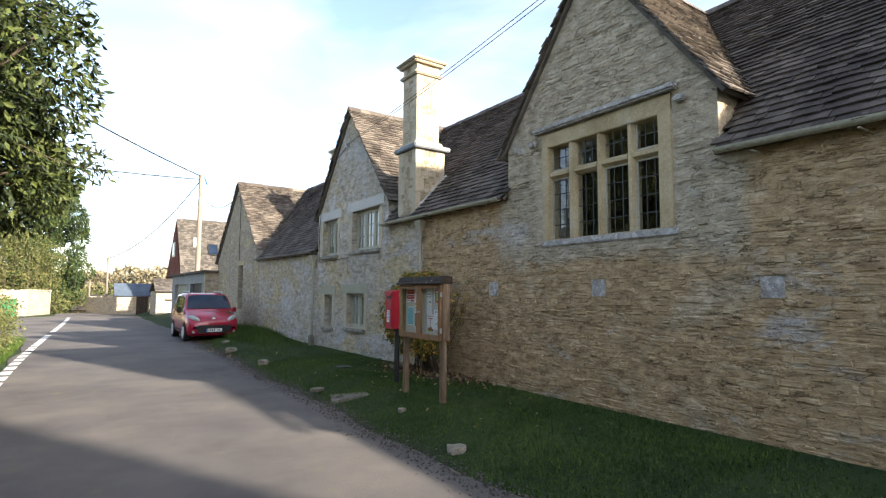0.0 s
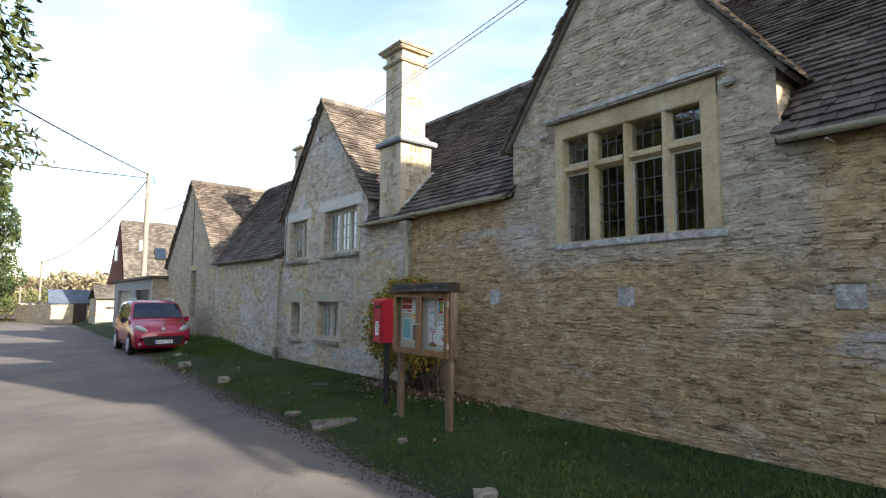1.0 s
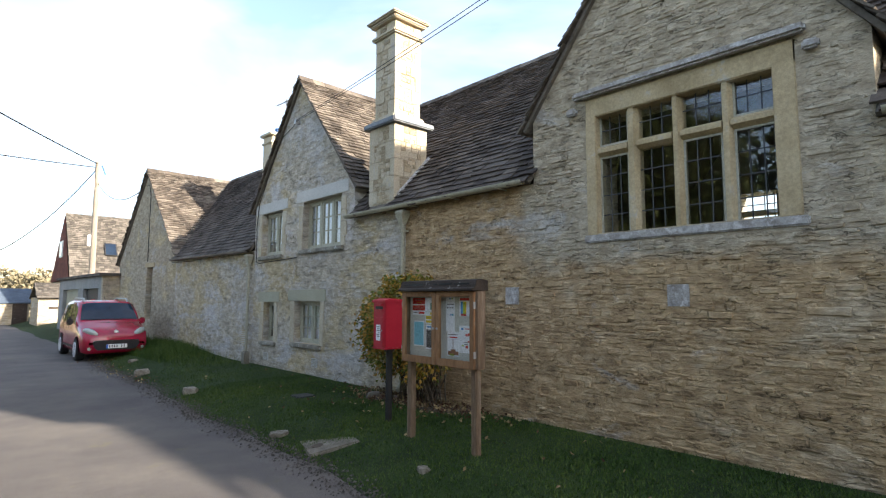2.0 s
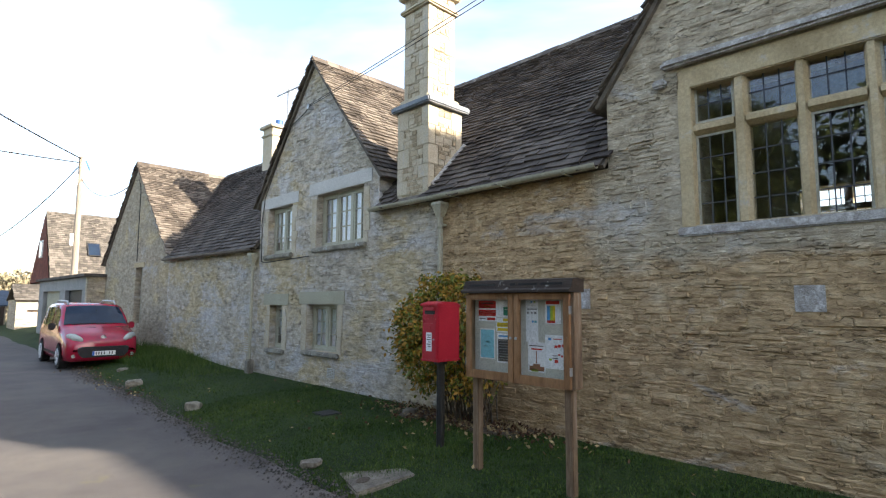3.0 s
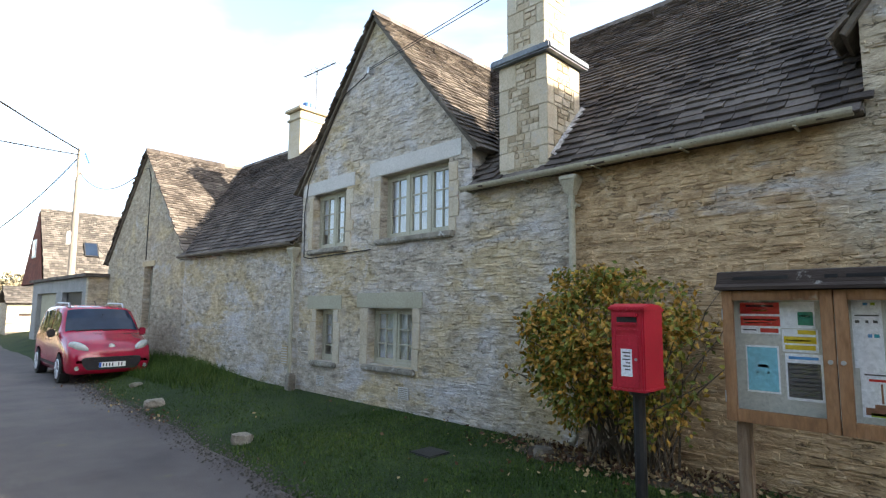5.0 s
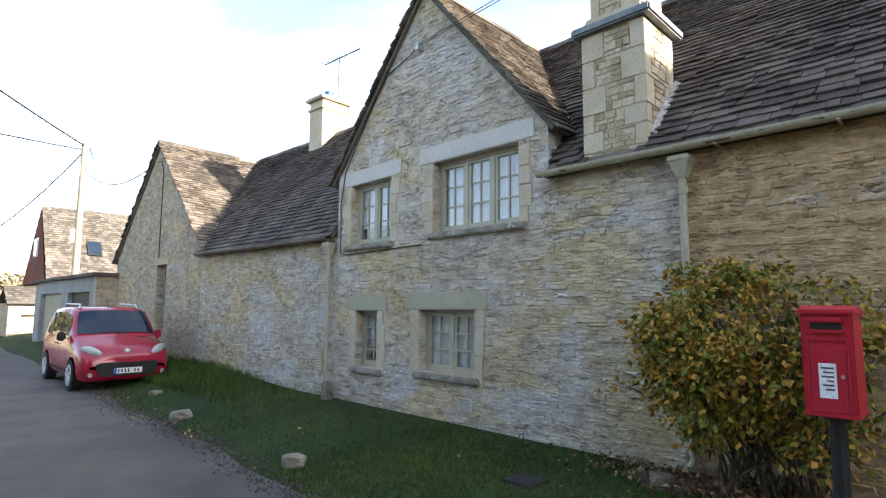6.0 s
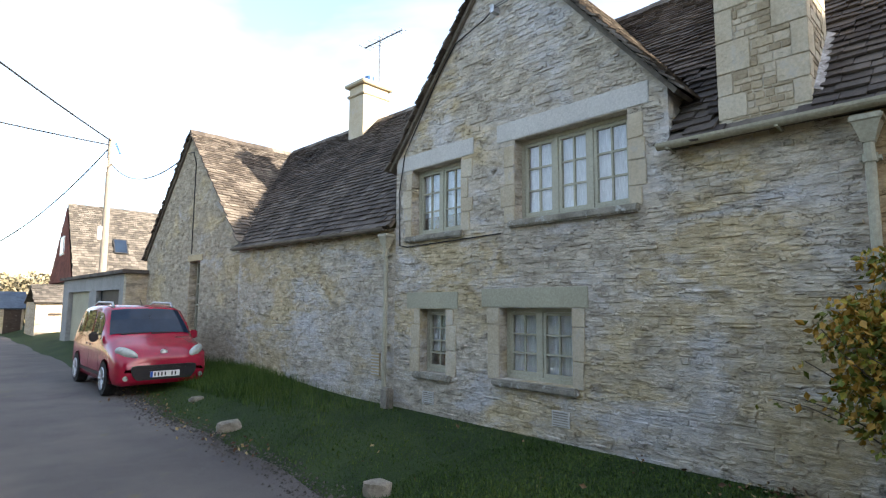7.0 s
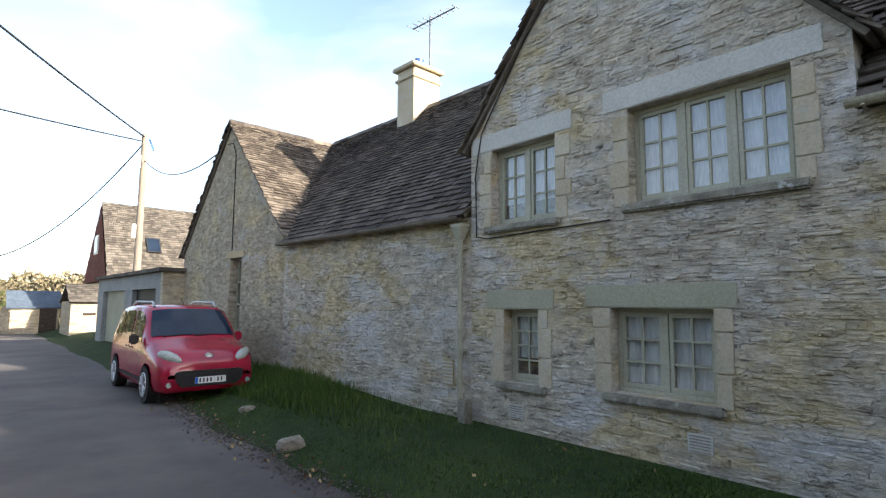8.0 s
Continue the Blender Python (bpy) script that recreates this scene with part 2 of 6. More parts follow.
M_GRASS = mat("grass_blade", [(0.023, 0.049, 0.005), (0.043, 0.086, 0.008), (0.08, 0.114, 0.018)], 0.9, 12, rough=0.7, bump=0, rand="island", var=0.4)
M_WHITE_LINE = mat("road_paint", [(0.5, 0.5, 0.48), (0.68, 0.68, 0.66)], 4, 60, bump=0.3, spots=((0.2, 0.19, 0.18), 0.2, 9))
M_CAST = mat("grey_green_cast_iron", [(0.33, 0.31, 0.23), (0.40, 0.37, 0.28)], 2, 30, rough=0.55, bump=0.1)
M_RUST = mat("weathered_gutter", [(0.13, 0.105, 0.08), (0.21, 0.175, 0.135)], 3, 25, rough=0.7, bump=0.2)
M_LEAD = mat("lead_sheet", [(0.11, 0.125, 0.145), (0.2, 0.22, 0.24)], 4, 25, rough=0.5, bump=0.15)
M_CAME = mat("lead_came", [(0.05, 0.05, 0.055), (0.09, 0.09, 0.095)], 5, 40, rough=0.6, bump=0)
M_FRAME = mat("sage_paint", [(0.36, 0.34, 0.25), (0.42, 0.40, 0.31)], 2, 40, rough=0.5, bump=0.08)
M_IRON_FRAME = mat("pale_iron_frame", [(0.34, 0.32, 0.25), (0.46, 0.44, 0.36)], 6, 40, rough=0.6, bump=0.1)
M_CURTAIN = mat("white_curtain", [(0.88, 0.90, 0.92), (0.94, 0.95, 0.96)], 2, 10, rough=0.95, bump=0.1, stretch=(1, 5, 0.6))
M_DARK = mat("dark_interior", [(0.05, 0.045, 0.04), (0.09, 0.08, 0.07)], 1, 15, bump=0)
M_PLASTER = mat("interior_plaster", [(0.3, 0.28, 0.25), (0.4, 0.38, 0.34)], 1, 15, bump=0.1)
M_OAK = mat("weathered_oak", [(0.16, 0.078, 0.034), (0.26, 0.135, 0.06), (0.33, 0.185, 0.095)], 3, 25, rough=0.6, bump=0.4, stretch=(2, 2, 0.5), spots=((0.34, 0.29, 0.22), 0.12, 5))
M_OAK_GREY = mat("greyed_oak", [(0.11, 0.07, 0.042), (0.18, 0.12, 0.075), (0.29, 0.225, 0.16)], 3, 25, rough=0.8, bump=0.5, stretch=(3, 3, 0.4))
M_OAK_DARK = mat("dark_oak", [(0.028, 0.019, 0.014), (0.055, 0.04, 0.03)], 4, 30, rough=0.8, bump=0.5, stretch=(1, 0.4, 3), spots=((0.35, 0.33, 0.30), 0.08, 8))
M_RED_BOX = mat("post_box_red", [(0.40, 0.012, 0.03), (0.48, 0.02, 0.04)], 3, 60, rough=0.42, bump=0.06, spec=0.35)
M_BLACK = mat("black_paint", [(0.012, 0.012, 0.013), (0.03, 0.03, 0.03)], 3, 50, rough=0.5, bump=0.1)
M_CAR = mat("car_paint", [(0.29, 0.006, 0.028), (0.32, 0.008, 0.032)], 0.6, 2, rough=0.2, bump=0, spec=0.45)
M_CAR.node_tree.nodes["Principled BSDF"].inputs["Coat Weight"].default_value = 0.3
M_CAR_GLASS = mat("car_glass", [(0.010, 0.018, 0.034), (0.012, 0.021, 0.038)], 1, 2, rough=0.03, bump=0, spec=0.4)
M_PLASTIC = mat("black_plastic", [(0.012, 0.012, 0.014), (0.024, 0.024, 0.027)], 4, 60, rough=0.55, bump=0.1)
M_TYRE = mat("tyre_rubber", [(0.012, 0.012, 0.012), (0.03, 0.03, 0.03)], 6, 50, rough=0.85, bump=0.2)
M_ALLOY = mat("alloy", [(0.45, 0.45, 0.46), (0.6, 0.6, 0.6)], 5, 60, rough=0.35, bump=0, metal=0.8)
M_LAMP = mat("headlamp_lens", [(0.26, 0.28, 0.26), (0.42, 0.45, 0.42)], 9, 20, rough=0.08, bump=0, spec=0.8)
M_PLATE = mat("number_plate", [(0.72, 0.72, 0.70), (0.78, 0.78, 0.76)], 4, 40, rough=0.4, bump=0)
M_BLUE = mat("blue_band", [(0.02, 0.10, 0.45), (0.03, 0.12, 0.5)], 4, 30, rough=0.4, bump=0)
M_POLE = mat("pole_wood", [(0.17, 0.145, 0.115), (0.26, 0.225, 0.185)], 2, 25, bump=0.3, stretch=(3, 3, 0.3))
M_BARK = mat("bark", [(0.06, 0.045, 0.03), (0.14, 0.11, 0.08)], 4, 20, bump=1.0, stretch=(3, 3, 0.6))
M_LEAF = mat("evergreen_leaf", [(0.014, 0.023, 0.007), (0.032, 0.047, 0.012), (0.066, 0.082, 0.021)], 0.7, 9, rough=0.6, spec=0.2, bump=0, rand="island", var=0.6)
M_LEAF_PALE = mat("pale_shrub_leaf", [(0.045, 0.06, 0.016), (0.08, 0.095, 0.024), (0.12, 0.115, 0.038)], 0.5, 9, rough=0.6, bump=0, rand="island", var=0.6)
M_CONIFER = mat("conifer_needles", [(0.012, 0.026, 0.008), (0.03, 0.052, 0.012), (0.06, 0.08, 0.02)], 0.5, 9, rough=0.7, bump=0, rand="island", var=0.5)
M_BUSH = mat("autumn_leaf", [(0.11, 0.13, 0.016), (0.31, 0.25, 0.03), (0.36, 0.20, 0.03)], 1.5, 9, rough=0.55, bump=0, rand="island", var=0.9)
M_LITTER = mat("fallen_leaf", [(0.09, 0.045, 0.025), (0.2, 0.12, 0.06), (0.32, 0.24, 0.12)], 3, 9, rough=0.8, bump=0, rand="island", var=0.9)
# Paler and greyer than near leaves: distance haze is put into the colour.
M_WOODS_HAZED = mat("far_woods", [(0.12, 0.105, 0.06), (0.18, 0.15, 0.09), (0.22, 0.19, 0.125)], 0.06, 1.2, rough=0.9, bump=0, rand="island", var=0.7)
M_RED_TILE = mat("hung_red_tile", [(0.12, 0.035, 0.025), (0.20, 0.06, 0.04)], 1, 12, bump=0.4, rand="island", var=0.6)
M_BLUE_SLATE = mat("blue_slate", [(0.06, 0.08, 0.11), (0.10, 0.13, 0.17)], 1, 8, bump=0.2)
M_GARAGE_DOOR = mat("garage_door_paint", [(0.28, 0.27, 0.2), (0.34, 0.33, 0.25)], 1, 20, rough=0.6, bump=0.1)
M_CONCRETE = mat("concrete", [(0.21, 0.21, 0.205), (0.29, 0.285, 0.275)], 1, 14, bump=0.3)
M_ROCK = mat("rough_rock", [(0.13, 0.11, 0.085), (0.28, 0.25, 0.2)], 5, 30, bump=1.0, rand="piece", var=0.3)
M_GREEN_BIN = mat("green_plastic", [(0.03, 0.16, 0.06), (0.05, 0.2, 0.08)], 1, 10, rough=0.5, bump=0)
M_BLUE_POT = mat("blue_glazed_pot", [(0.05, 0.12, 0.30), (0.08, 0.17, 0.38)], 2, 20, rough=0.4, bump=0)
M_WIRE = mat("black_cable", [(0.012, 0.012, 0.013), (0.02, 0.02, 0.02)], 2, 20, rough=0.6, bump=0)
M_METAL = mat("galvanised_metal", [(0.35, 0.36, 0.37), (0.5, 0.5, 0.5)], 4, 30, rough=0.45, bump=0, metal=0.7)
M_GLASS = glass_mat("leaded_glass", (0.9, 0.93, 0.93), 0.11, 0.06)
M_GLASS_COT = glass_mat("casement_glass", (0.98, 0.99, 1.0), 0.12, 0.04)
M_GLASS_BOARD = glass_mat("case_glass", (0.97, 0.98, 0.97), 0.05, 0.02)
M_FELT = mat("grey_felt", [(0.48, 0.46, 0.40), (0.55, 0.53, 0.47)], 2, 60, rough=0.95, bump=0.1)


def paper(name, col):
    return mat(name, [tuple(c * 0.93 for c in col), col], 3, 40, rough=0.7, bump=0)


P_WHITE, P_RED, P_YELLOW = paper("white_paper", (0.82, 0.82, 0.84)), paper("red_print", (0.55, 0.04, 0.03)), paper("yellow_print", (0.7, 0.5, 0.03))
P_CYAN, P_DARK, P_GREEN = paper("cyan_print", (0.22, 0.52, 0.62)), paper("dark_print", (0.10, 0.09, 0.09)), paper("green_print", (0.04, 0.22, 0.14))
P_BLUE, P_LIME, P_BROWN, P_TEAL = paper("blue_print", (0.1, 0.3, 0.6)), paper("lime_print", (0.4, 0.5, 0.06)), paper("brown_print", (0.25, 0.12, 0.07)), paper("teal_print", (0.05, 0.3, 0.36))


# ---- builders ----
def part(name, bm, material, parent=None, label="", kind=""):
    me = bpy.data.meshes.new(name)
    bmesh.ops.recalc_face_normals(bm, faces=bm.faces)
    bm.to_mesh(me)
    bm.free()
    me.materials.append(material)
    ob = new(name, me)
    ob.parent = parent
    return tagged(ob, label, kind=kind)


def raw(name, verts, faces, material, parent=None, label="", kind=""):
    me = bpy.data.meshes.new(name)
    me.from_pydata(verts, [], faces)
    me.materials.append(material)
    ob = new(name, me)
    ob.parent = parent
    return tagged(ob, label, kind=kind)


def thing(name, m, label, category, group="", kind=""):
    e = new(name)
    e.matrix_world = m
    return tagged(e, label, category, group, kind)


def box(bm, x0, x1, y0, y1, z0, z1, bevel=0.0):
    v = [bm.verts.new((x, y, z)) for x in (x0, x1) for y in (y0, y1) for z in (z0, z1)]
    fs = [bm.faces.new([v[i] for i in f]) for f in ((0, 1, 3, 2), (4, 6, 7, 5), (0, 4, 5, 1), (2, 3, 7, 6), (0, 2, 6, 4), (1, 5, 7, 3))]
    if bevel:
        bmesh.ops.bevel(bm, geom=list({e for f in fs for e in f.edges}), offset=bevel, segments=2, affect='EDGES', clamp_overlap=True)


def boxed(name, dims, material, parent, bevel=0.0, label=""):
    bm = bmesh.new()
    box(bm, *dims, bevel)
    return part(name, bm, material, parent, label)


def cyl(bm, a, b, r0, r1=None, seg=10):
    a, b = Vector(a), Vector(b)
    m = Matrix.Translation((a + b) / 2) @ (b - a).to_track_quat("Z", "Y").to_matrix().to_4x4()
    bmesh.ops.create_cone(bm, segments=seg, radius1=r0, radius2=r0 if r1 is None else r1, depth=(b - a).length, matrix=m, cap_ends=True)


def pane(parent, x, y0, y1, z0, z1, material):
    """A sheet of glass facing the lane."""
    ob = raw("pane", [(x, y0, z0), (x, y0, z1), (x, y1, z1), (x, y1, z0)], [(0, 1, 2, 3)], material, parent)
    ob.visible_shadow = False
    return ob


def rod(name, a, b, r, material, parent, r1=None, seg=10, label=""):
    bm = bmesh.new()
    cyl(bm, a, b, r, r1, seg)
    return part(name, bm, material, parent, label)


def cable(name, pts, r, parent, material, sag=0.0):
    cu = bpy.data.curves.new(name, 'CURVE')
    cu.dimensions, cu.bevel_depth, cu.bevel_resolution = '3D', r, 1
    if len(pts) == 2 and sag:
        a, b = Vector(pts[0]), Vector(pts[1])
        pts = [a.lerp(b, i / 14) - Vector((0, 0, sag * 4 * (i / 14) * (1 - i / 14))) for i in range(15)]
    s = cu.splines.new('POLY')
    s.points.add(len(pts) - 1)
    for q, p in zip(s.points, pts):
        q.co = (*p, 1)
    me = bpy.data.meshes.new_from_object(bpy.data.objects.new("tmp", cu))
    me.materials.clear()
    me.materials.append(material)
    ob = new(name, me)
    ob.parent = parent
    return ob


def columns(bm, cuts, top, z0, holes, x0, x1):
    """A wall in the y-z plane between x0 and x1: columns between the cuts, under top(y), less the holes (y0, y1, z0, z1)."""
    cuts = sorted(set(cuts) | {h[0] for h in holes} | {h[1] for h in holes})
    for a, b in zip(cuts, cuts[1:]):
        mid, low, spans = (a + b) / 2, z0, []
        for h in sorted((h for h in holes if h[0] <= mid <= h[1]), key=lambda h: h[2]):
            spans.append((low, h[2], h[2]))
            low = h[3]
        spans.append((low, top(a + 1e-4), top(b - 1e-4)))
        for lo, ta, tb in spans:
            v = [bm.verts.new(p) for p in ((x0, a, lo), (x0, b, lo), (x0, b, tb), (x0, a, ta), (x1, a, lo), (x1, b, lo), (x1, b, tb), (x1, a, ta))]
            for f in ((0, 1, 2, 3), (7, 6, 5, 4), (0, 4, 5, 1), (1, 5, 6, 2), (2, 6, 7, 3), (3, 7, 4, 0)):
                bm.faces.new([v[i] for i in f])
    bmesh.ops.remove_doubles(bm, verts=bm.verts, dist=1e-4)
    inner = {}
    for f in bm.faces:
        inner.setdefault(frozenset(f.verts), []).append(f)
    bmesh.ops.delete(bm, geom=[f for fs in inner.values() if len(fs) > 1 for f in fs], context='FACES')


def slab(bm, pts, t=0.06):
    n = (Vector(pts[1]) - Vector(pts[0])).cross(Vector(pts[2]) - Vector(pts[0])).normalized()
    n = n * t if n.z > 0 else -n * t
    a, b = [bm.verts.new(p) for p in pts], [bm.verts.new(Vector(p) - n) for p in pts]
    bm.faces.new(a)
    bm.faces.new(b[::-1])
    for i in range(len(pts)):
        bm.faces.new((a[i], b[i], b[(i + 1) % len(pts)], a[(i + 1) % len(pts)]))


def gable_top(y0, y1, zk, za, zeave):
    mid, half = (y0 + y1) / 2, (y1 - y0) / 2
    return lambda y: zk + (za - zk) * (1 - abs(y - mid) / half) if y0 < y < y1 else zeave


STONE_FACES = [(0, 1, 5, 4), (1, 2, 6, 5), (2, 3, 7, 6), (3, 0, 4, 7), (4, 5, 6, 7)]


def rubble(wall, y0, y1, z0, top, clear, joined, single, stretch, seed, size=1.0, ends=None, proud=(0.001, 0.012)):
    """Courses of rubble on the face x = 0 of a wall; clear: rectangles kept free; stretch: (y0, y1, z0, z1) whose stones are pieces of their own."""
    rng = random.Random(seed)
    verts, faces, pieces = [], [], 0
    z = z0
    while z < 8:
        h = rng.choice((0.028, 0.034, 0.04, 0.046, 0.052, 0.062, 0.08)) * size
        y = y0 + rng.uniform(0, 0.1)
        while y < y1 - 0.05:
            w = min(rng.choice((rng.uniform(0.04, 0.11), rng.uniform(0.07, 0.18), rng.uniform(0.12, 0.34))) * size * (0.6 + 0.4 * h / 0.06), y1 - y)
            drop = rng.uniform(-0.012, 0.012) + 0.05 * noise.noise(Vector((y * 0.5, z * 0.4, seed))) + 0.03 * noise.noise(Vector((y * 2.1, z * 1.5, seed)))
            a, b, c, d = y + 0.004, y + w - 0.004, z + drop + 0.003, z + h + drop - 0.003
            y += w
            if d > min(top(a), top(b)) - 0.02 or any(a < q[1] and b > q[0] and c < q[3] and d > q[2] for q in clear):
                continue
            if rng.random() < 0.13:
                continue
            pr, j = rng.uniform(*proud) * rng.choice((0.5, 1.0, 1.0, 1.5)), lambda s=0.012: rng.uniform(-s, s)
            i = min(0.013, w * 0.25, h * 0.26)
            ring = [(a, c), (b, c), (b, d), (a, d)]
            vs = [(0.004, p + j(), q + j()) for p, q in ring]
            vs += [(-pr + j(0.003), p + (i if p == a else -i) + j(), q + (i * 0.7 if q == c else -i * 0.7) + j(0.004)) for p, q in ring]
            if stretch[0] < a and b < stretch[1] and stretch[2] < c and d < stretch[3] and pieces < 300:
                raw("stone", vs, STONE_FACES, single, wall)
                pieces += 1
            else:
                k = len(verts)
                verts += vs
                faces += [tuple(q + k for q in f) for f in STONE_FACES]
        z += h
    raw("rubble", verts, faces, joined, wall, kind="stuff")


SLATE_FACES = [(0, 1, 2, 3, 4), (9, 8, 7, 6, 5)] + [(i, 5 + i, 5 + (i + 1) % 5, (i + 1) % 5) for i in range(5)]


def slating(roof, origin, along, up, length, height, keep, joined, single, stretch, seed, g0=0.145, g1=0.08, width=(0.1, 0.3), thick=0.024, limit=300):
    """Random-width stone slates in courses that shorten towards the ridge; stretch: (s0, s1, u0, u1) whose slates are pieces of their own."""
    rng = random.Random(seed)
    o, al, upv = Vector(origin), Vector(along).normalized(), Vector(up).normalized()
    nrm = al.cross(upv)
    nrm = nrm if nrm.z > 0 else -nrm
    verts, faces, pieces, u = [], [], 0, -0.06
    while u < height:
        g = g0 + (g1 - g0) * max(u, 0) / height
        s = -rng.uniform(0, 0.045)
        while s < length:
            w = rng.uniform(*width) * (0.65 + 0.35 * g / g0)
            a, b, lo, hi = s + 0.003, s + w - 0.003, u + rng.uniform(-0.014, 0.014), min(u + g * 1.55, height + 0.02)
            s += w
            if not keep((a + b) / 2, u + g * 0.5) or a < -0.06 or b > length + 0.08:
                continue
            t, lift = thick * rng.uniform(0.7, 1.2), 0.032 + rng.uniform(0, 0.012)
            tw, sk = rng.uniform(-0.005, 0.005), rng.uniform(-0.009, 0.009)
            chip = a + (b - a) * rng.uniform(0.2, 0.8)
            base = [(a, lo + sk, lift + tw), (chip, lo + rng.uniform(-0.012, 0.008), lift), (b, lo - sk, lift - tw), (b, hi, 0.002), (a, hi, 0.002)]
            vs = [tuple(o + al * p + upv * q + nrm * (r + t)) for p, q, r in base] + [tuple(o + al * p + upv * q + nrm * r) for p, q, r in base]
            if stretch and stretch[0] < a and b < stretch[1] and stretch[2] <= u < stretch[3] and pieces < limit:
                raw("slate", vs, SLATE_FACES, single, roof)
                pieces += 1
            else:
                k = len(verts)
                verts += vs
                faces += [tuple(q + k for q in f) for f in SLATE_FACES]
        u += g
    raw("slating", verts, faces, joined, roof, kind="stuff")


def leaves(name, spots, size, material, parent, seed, droop=0.4, slim=0.5, kind="stuff"):
    """A folded leaf at each of the spots (point, outward)."""
    rng = random.Random(seed)
    verts, faces = [], []
    for p, out in spots:
        d = (Vector(out) * 0.7 + Vector((rng.gauss(0, 0.6), rng.gauss(0, 0.6), rng.gauss(0, 0.6) - droop))).normalized()
        side = d.cross(Vector((rng.gauss(0, 1), rng.gauss(0, 1), rng.gauss(0, 1)))).normalized()
        n = d.cross(side)
        l = size * rng.uniform(0.6, 1.35)
        w = l * slim
        p = Vector(p)
        k = len(verts)
        verts += [tuple(p), tuple(p + d * l * 0.45 + side * w * 0.5 + n * w * 0.15), tuple(p + d * l), tuple(p + d * l * 0.45 - side * w * 0.5 + n * w * 0.15), tuple(p + d * l * 0.5)]
        faces += [(k, k + 1, k + 4), (k + 1, k + 2, k + 4), (k, k + 4, k + 3), (k + 4, k + 2, k + 3)]
    return raw(name, verts, faces, material, parent, kind=kind)


# ---- ground ----
def smooth(a, b, v):
    q = min(1.0, max(0.0, (v - a) / (b - a)))
    return q * q * (3 - 2 * q)


def kerb_x(y):
    return 3.18 + 0.22 * smooth(8, 14, y) + 0.25 * smooth(17, 21, y) + 0.07 * math.sin(y * 0.9) + 0.04 * math.sin(y * 2.7)


def ground_z(x, y):
    z = 0.19 * smooth(kerb_x(y), kerb_x(y) + 1.1, x) + 0.16 * smooth(4.2, 5.6, x) * smooth(16.5, 20, y)
    z += 0.25 * smooth(-1.5, -3.5, x) * (1 - smooth(22, 26, y))
    z -= 0.05 * max(0.0, y - 53)
    return max(z, -6.0)


def sheet(name, xs, ys, zf, material, **kw):
    nx = len(xs)
    verts = [(x, y, zf(x, y)) for y in ys for x in xs]
    faces = [(j * nx + i, j * nx + i + 1, (j + 1) * nx + i + 1, (j + 1) * nx + i) for j in range(len(ys) - 1) for i in range(nx - 1)]
    return raw(name, verts, faces, material, **kw)


def steps(*runs):
    out = []
    for a, b, d in runs:
        out += [a + (b - a) * i / max(1, round((b - a) / d)) for i in range(max(1, round((b - a) / d)))]
    return out + [runs[-1][1]]


sheet("ground", steps((-900, -60, 200), (-60, -6, 6), (-6, 3, 0.6), (3, 6.2, 0.16), (6.2, 60, 6), (60, 900, 200)), steps((-300, -12, 40), (-12, 30, 0.4), (30, 60, 2), (60, 240, 20), (240, 1800, 300)),
      lambda x, y: ground_z(x, y) - (0.03 if -1.45 < x < kerb_x(y) else 0), M_TURF, kind="structure", label="rough grass and earth ground beside the lane")


def left_x(y):
    return -1.35 - 4.5 * smooth(22, 25, y) * (1 - smooth(43, 47, y)) + 0.06 * math.sin(y * 1.7)


ROAD_Y = steps((-40, -2, 2), (-2, 26, 0.35), (26, 60, 1), (60, 110, 5))
rv, rf = [], []
for j, y in enumerate(ROAD_Y):
    a, b = left_x(y), kerb_x(y) - 0.02
    for i in range(13):
        x = a + (b - a) * i / 12
        rv.append((x, y, ground_z(x, y) + 0.012 + 0.018 * math.sin(math.pi * i / 12) + 0.004 * math.sin(y * 1.3 + x)))
    if j:
        rf += [((j - 1) * 13 + i, (j - 1) * 13 + i + 1, j * 13 + i + 1, j * 13 + i) for i in range(12)]
road = raw("road", rv, rf, M_ROAD, kind="structure", label="worn grey asphalt village lane with patched edges")

rng = random.Random(5)
y = 8.0
while y < 44:
    xm = -1.22 + 0.75 * smooth(12, 44, y)
    if not 26.2 < y < 27.4:
        bm = bmesh.new()
        d = 0.62
        sl = 0.024
        v = [bm.verts.new((xm + e + sl * (q - y), q, ground_z(xm, q) + 0.034)) for e, q in ((-0.1, y), (0.1, y), (0.1, y + d), (-0.1, y + d))]
        bm.faces.new(v)
        part("road_marking", bm, M_WHITE_LINE, None, kind="structure", label="worn white painted dash along the lane edge")
    y += 0.88

# gravelly edge between asphalt and turf
gv, gf = [], []
for i in range(5200):
    y = rng.uniform(1, 24)
    x = kerb_x(y) + rng.gauss(-0.06, 0.13)
    s = rng.uniform(0.006, 0.022)
    z = max(ground_z(x, y), 0.02)
    k = len(gv)
    gv += [(x - s, y, z), (x, y - s, z), (x + s, y, z), (x, y + s, z), (x + s * 0.2, y, z + s * rng.uniform(0.6, 1.2))]
    gf += [(k, k + 1, k + 4), (k + 1, k + 2, k + 4), (k + 2, k + 3, k + 4), (k + 3, k, k + 4)]
raw("gravel", gv, gf, M_GRAVEL, kind="stuff", label="loose grey gravel and grit along the lane edge")


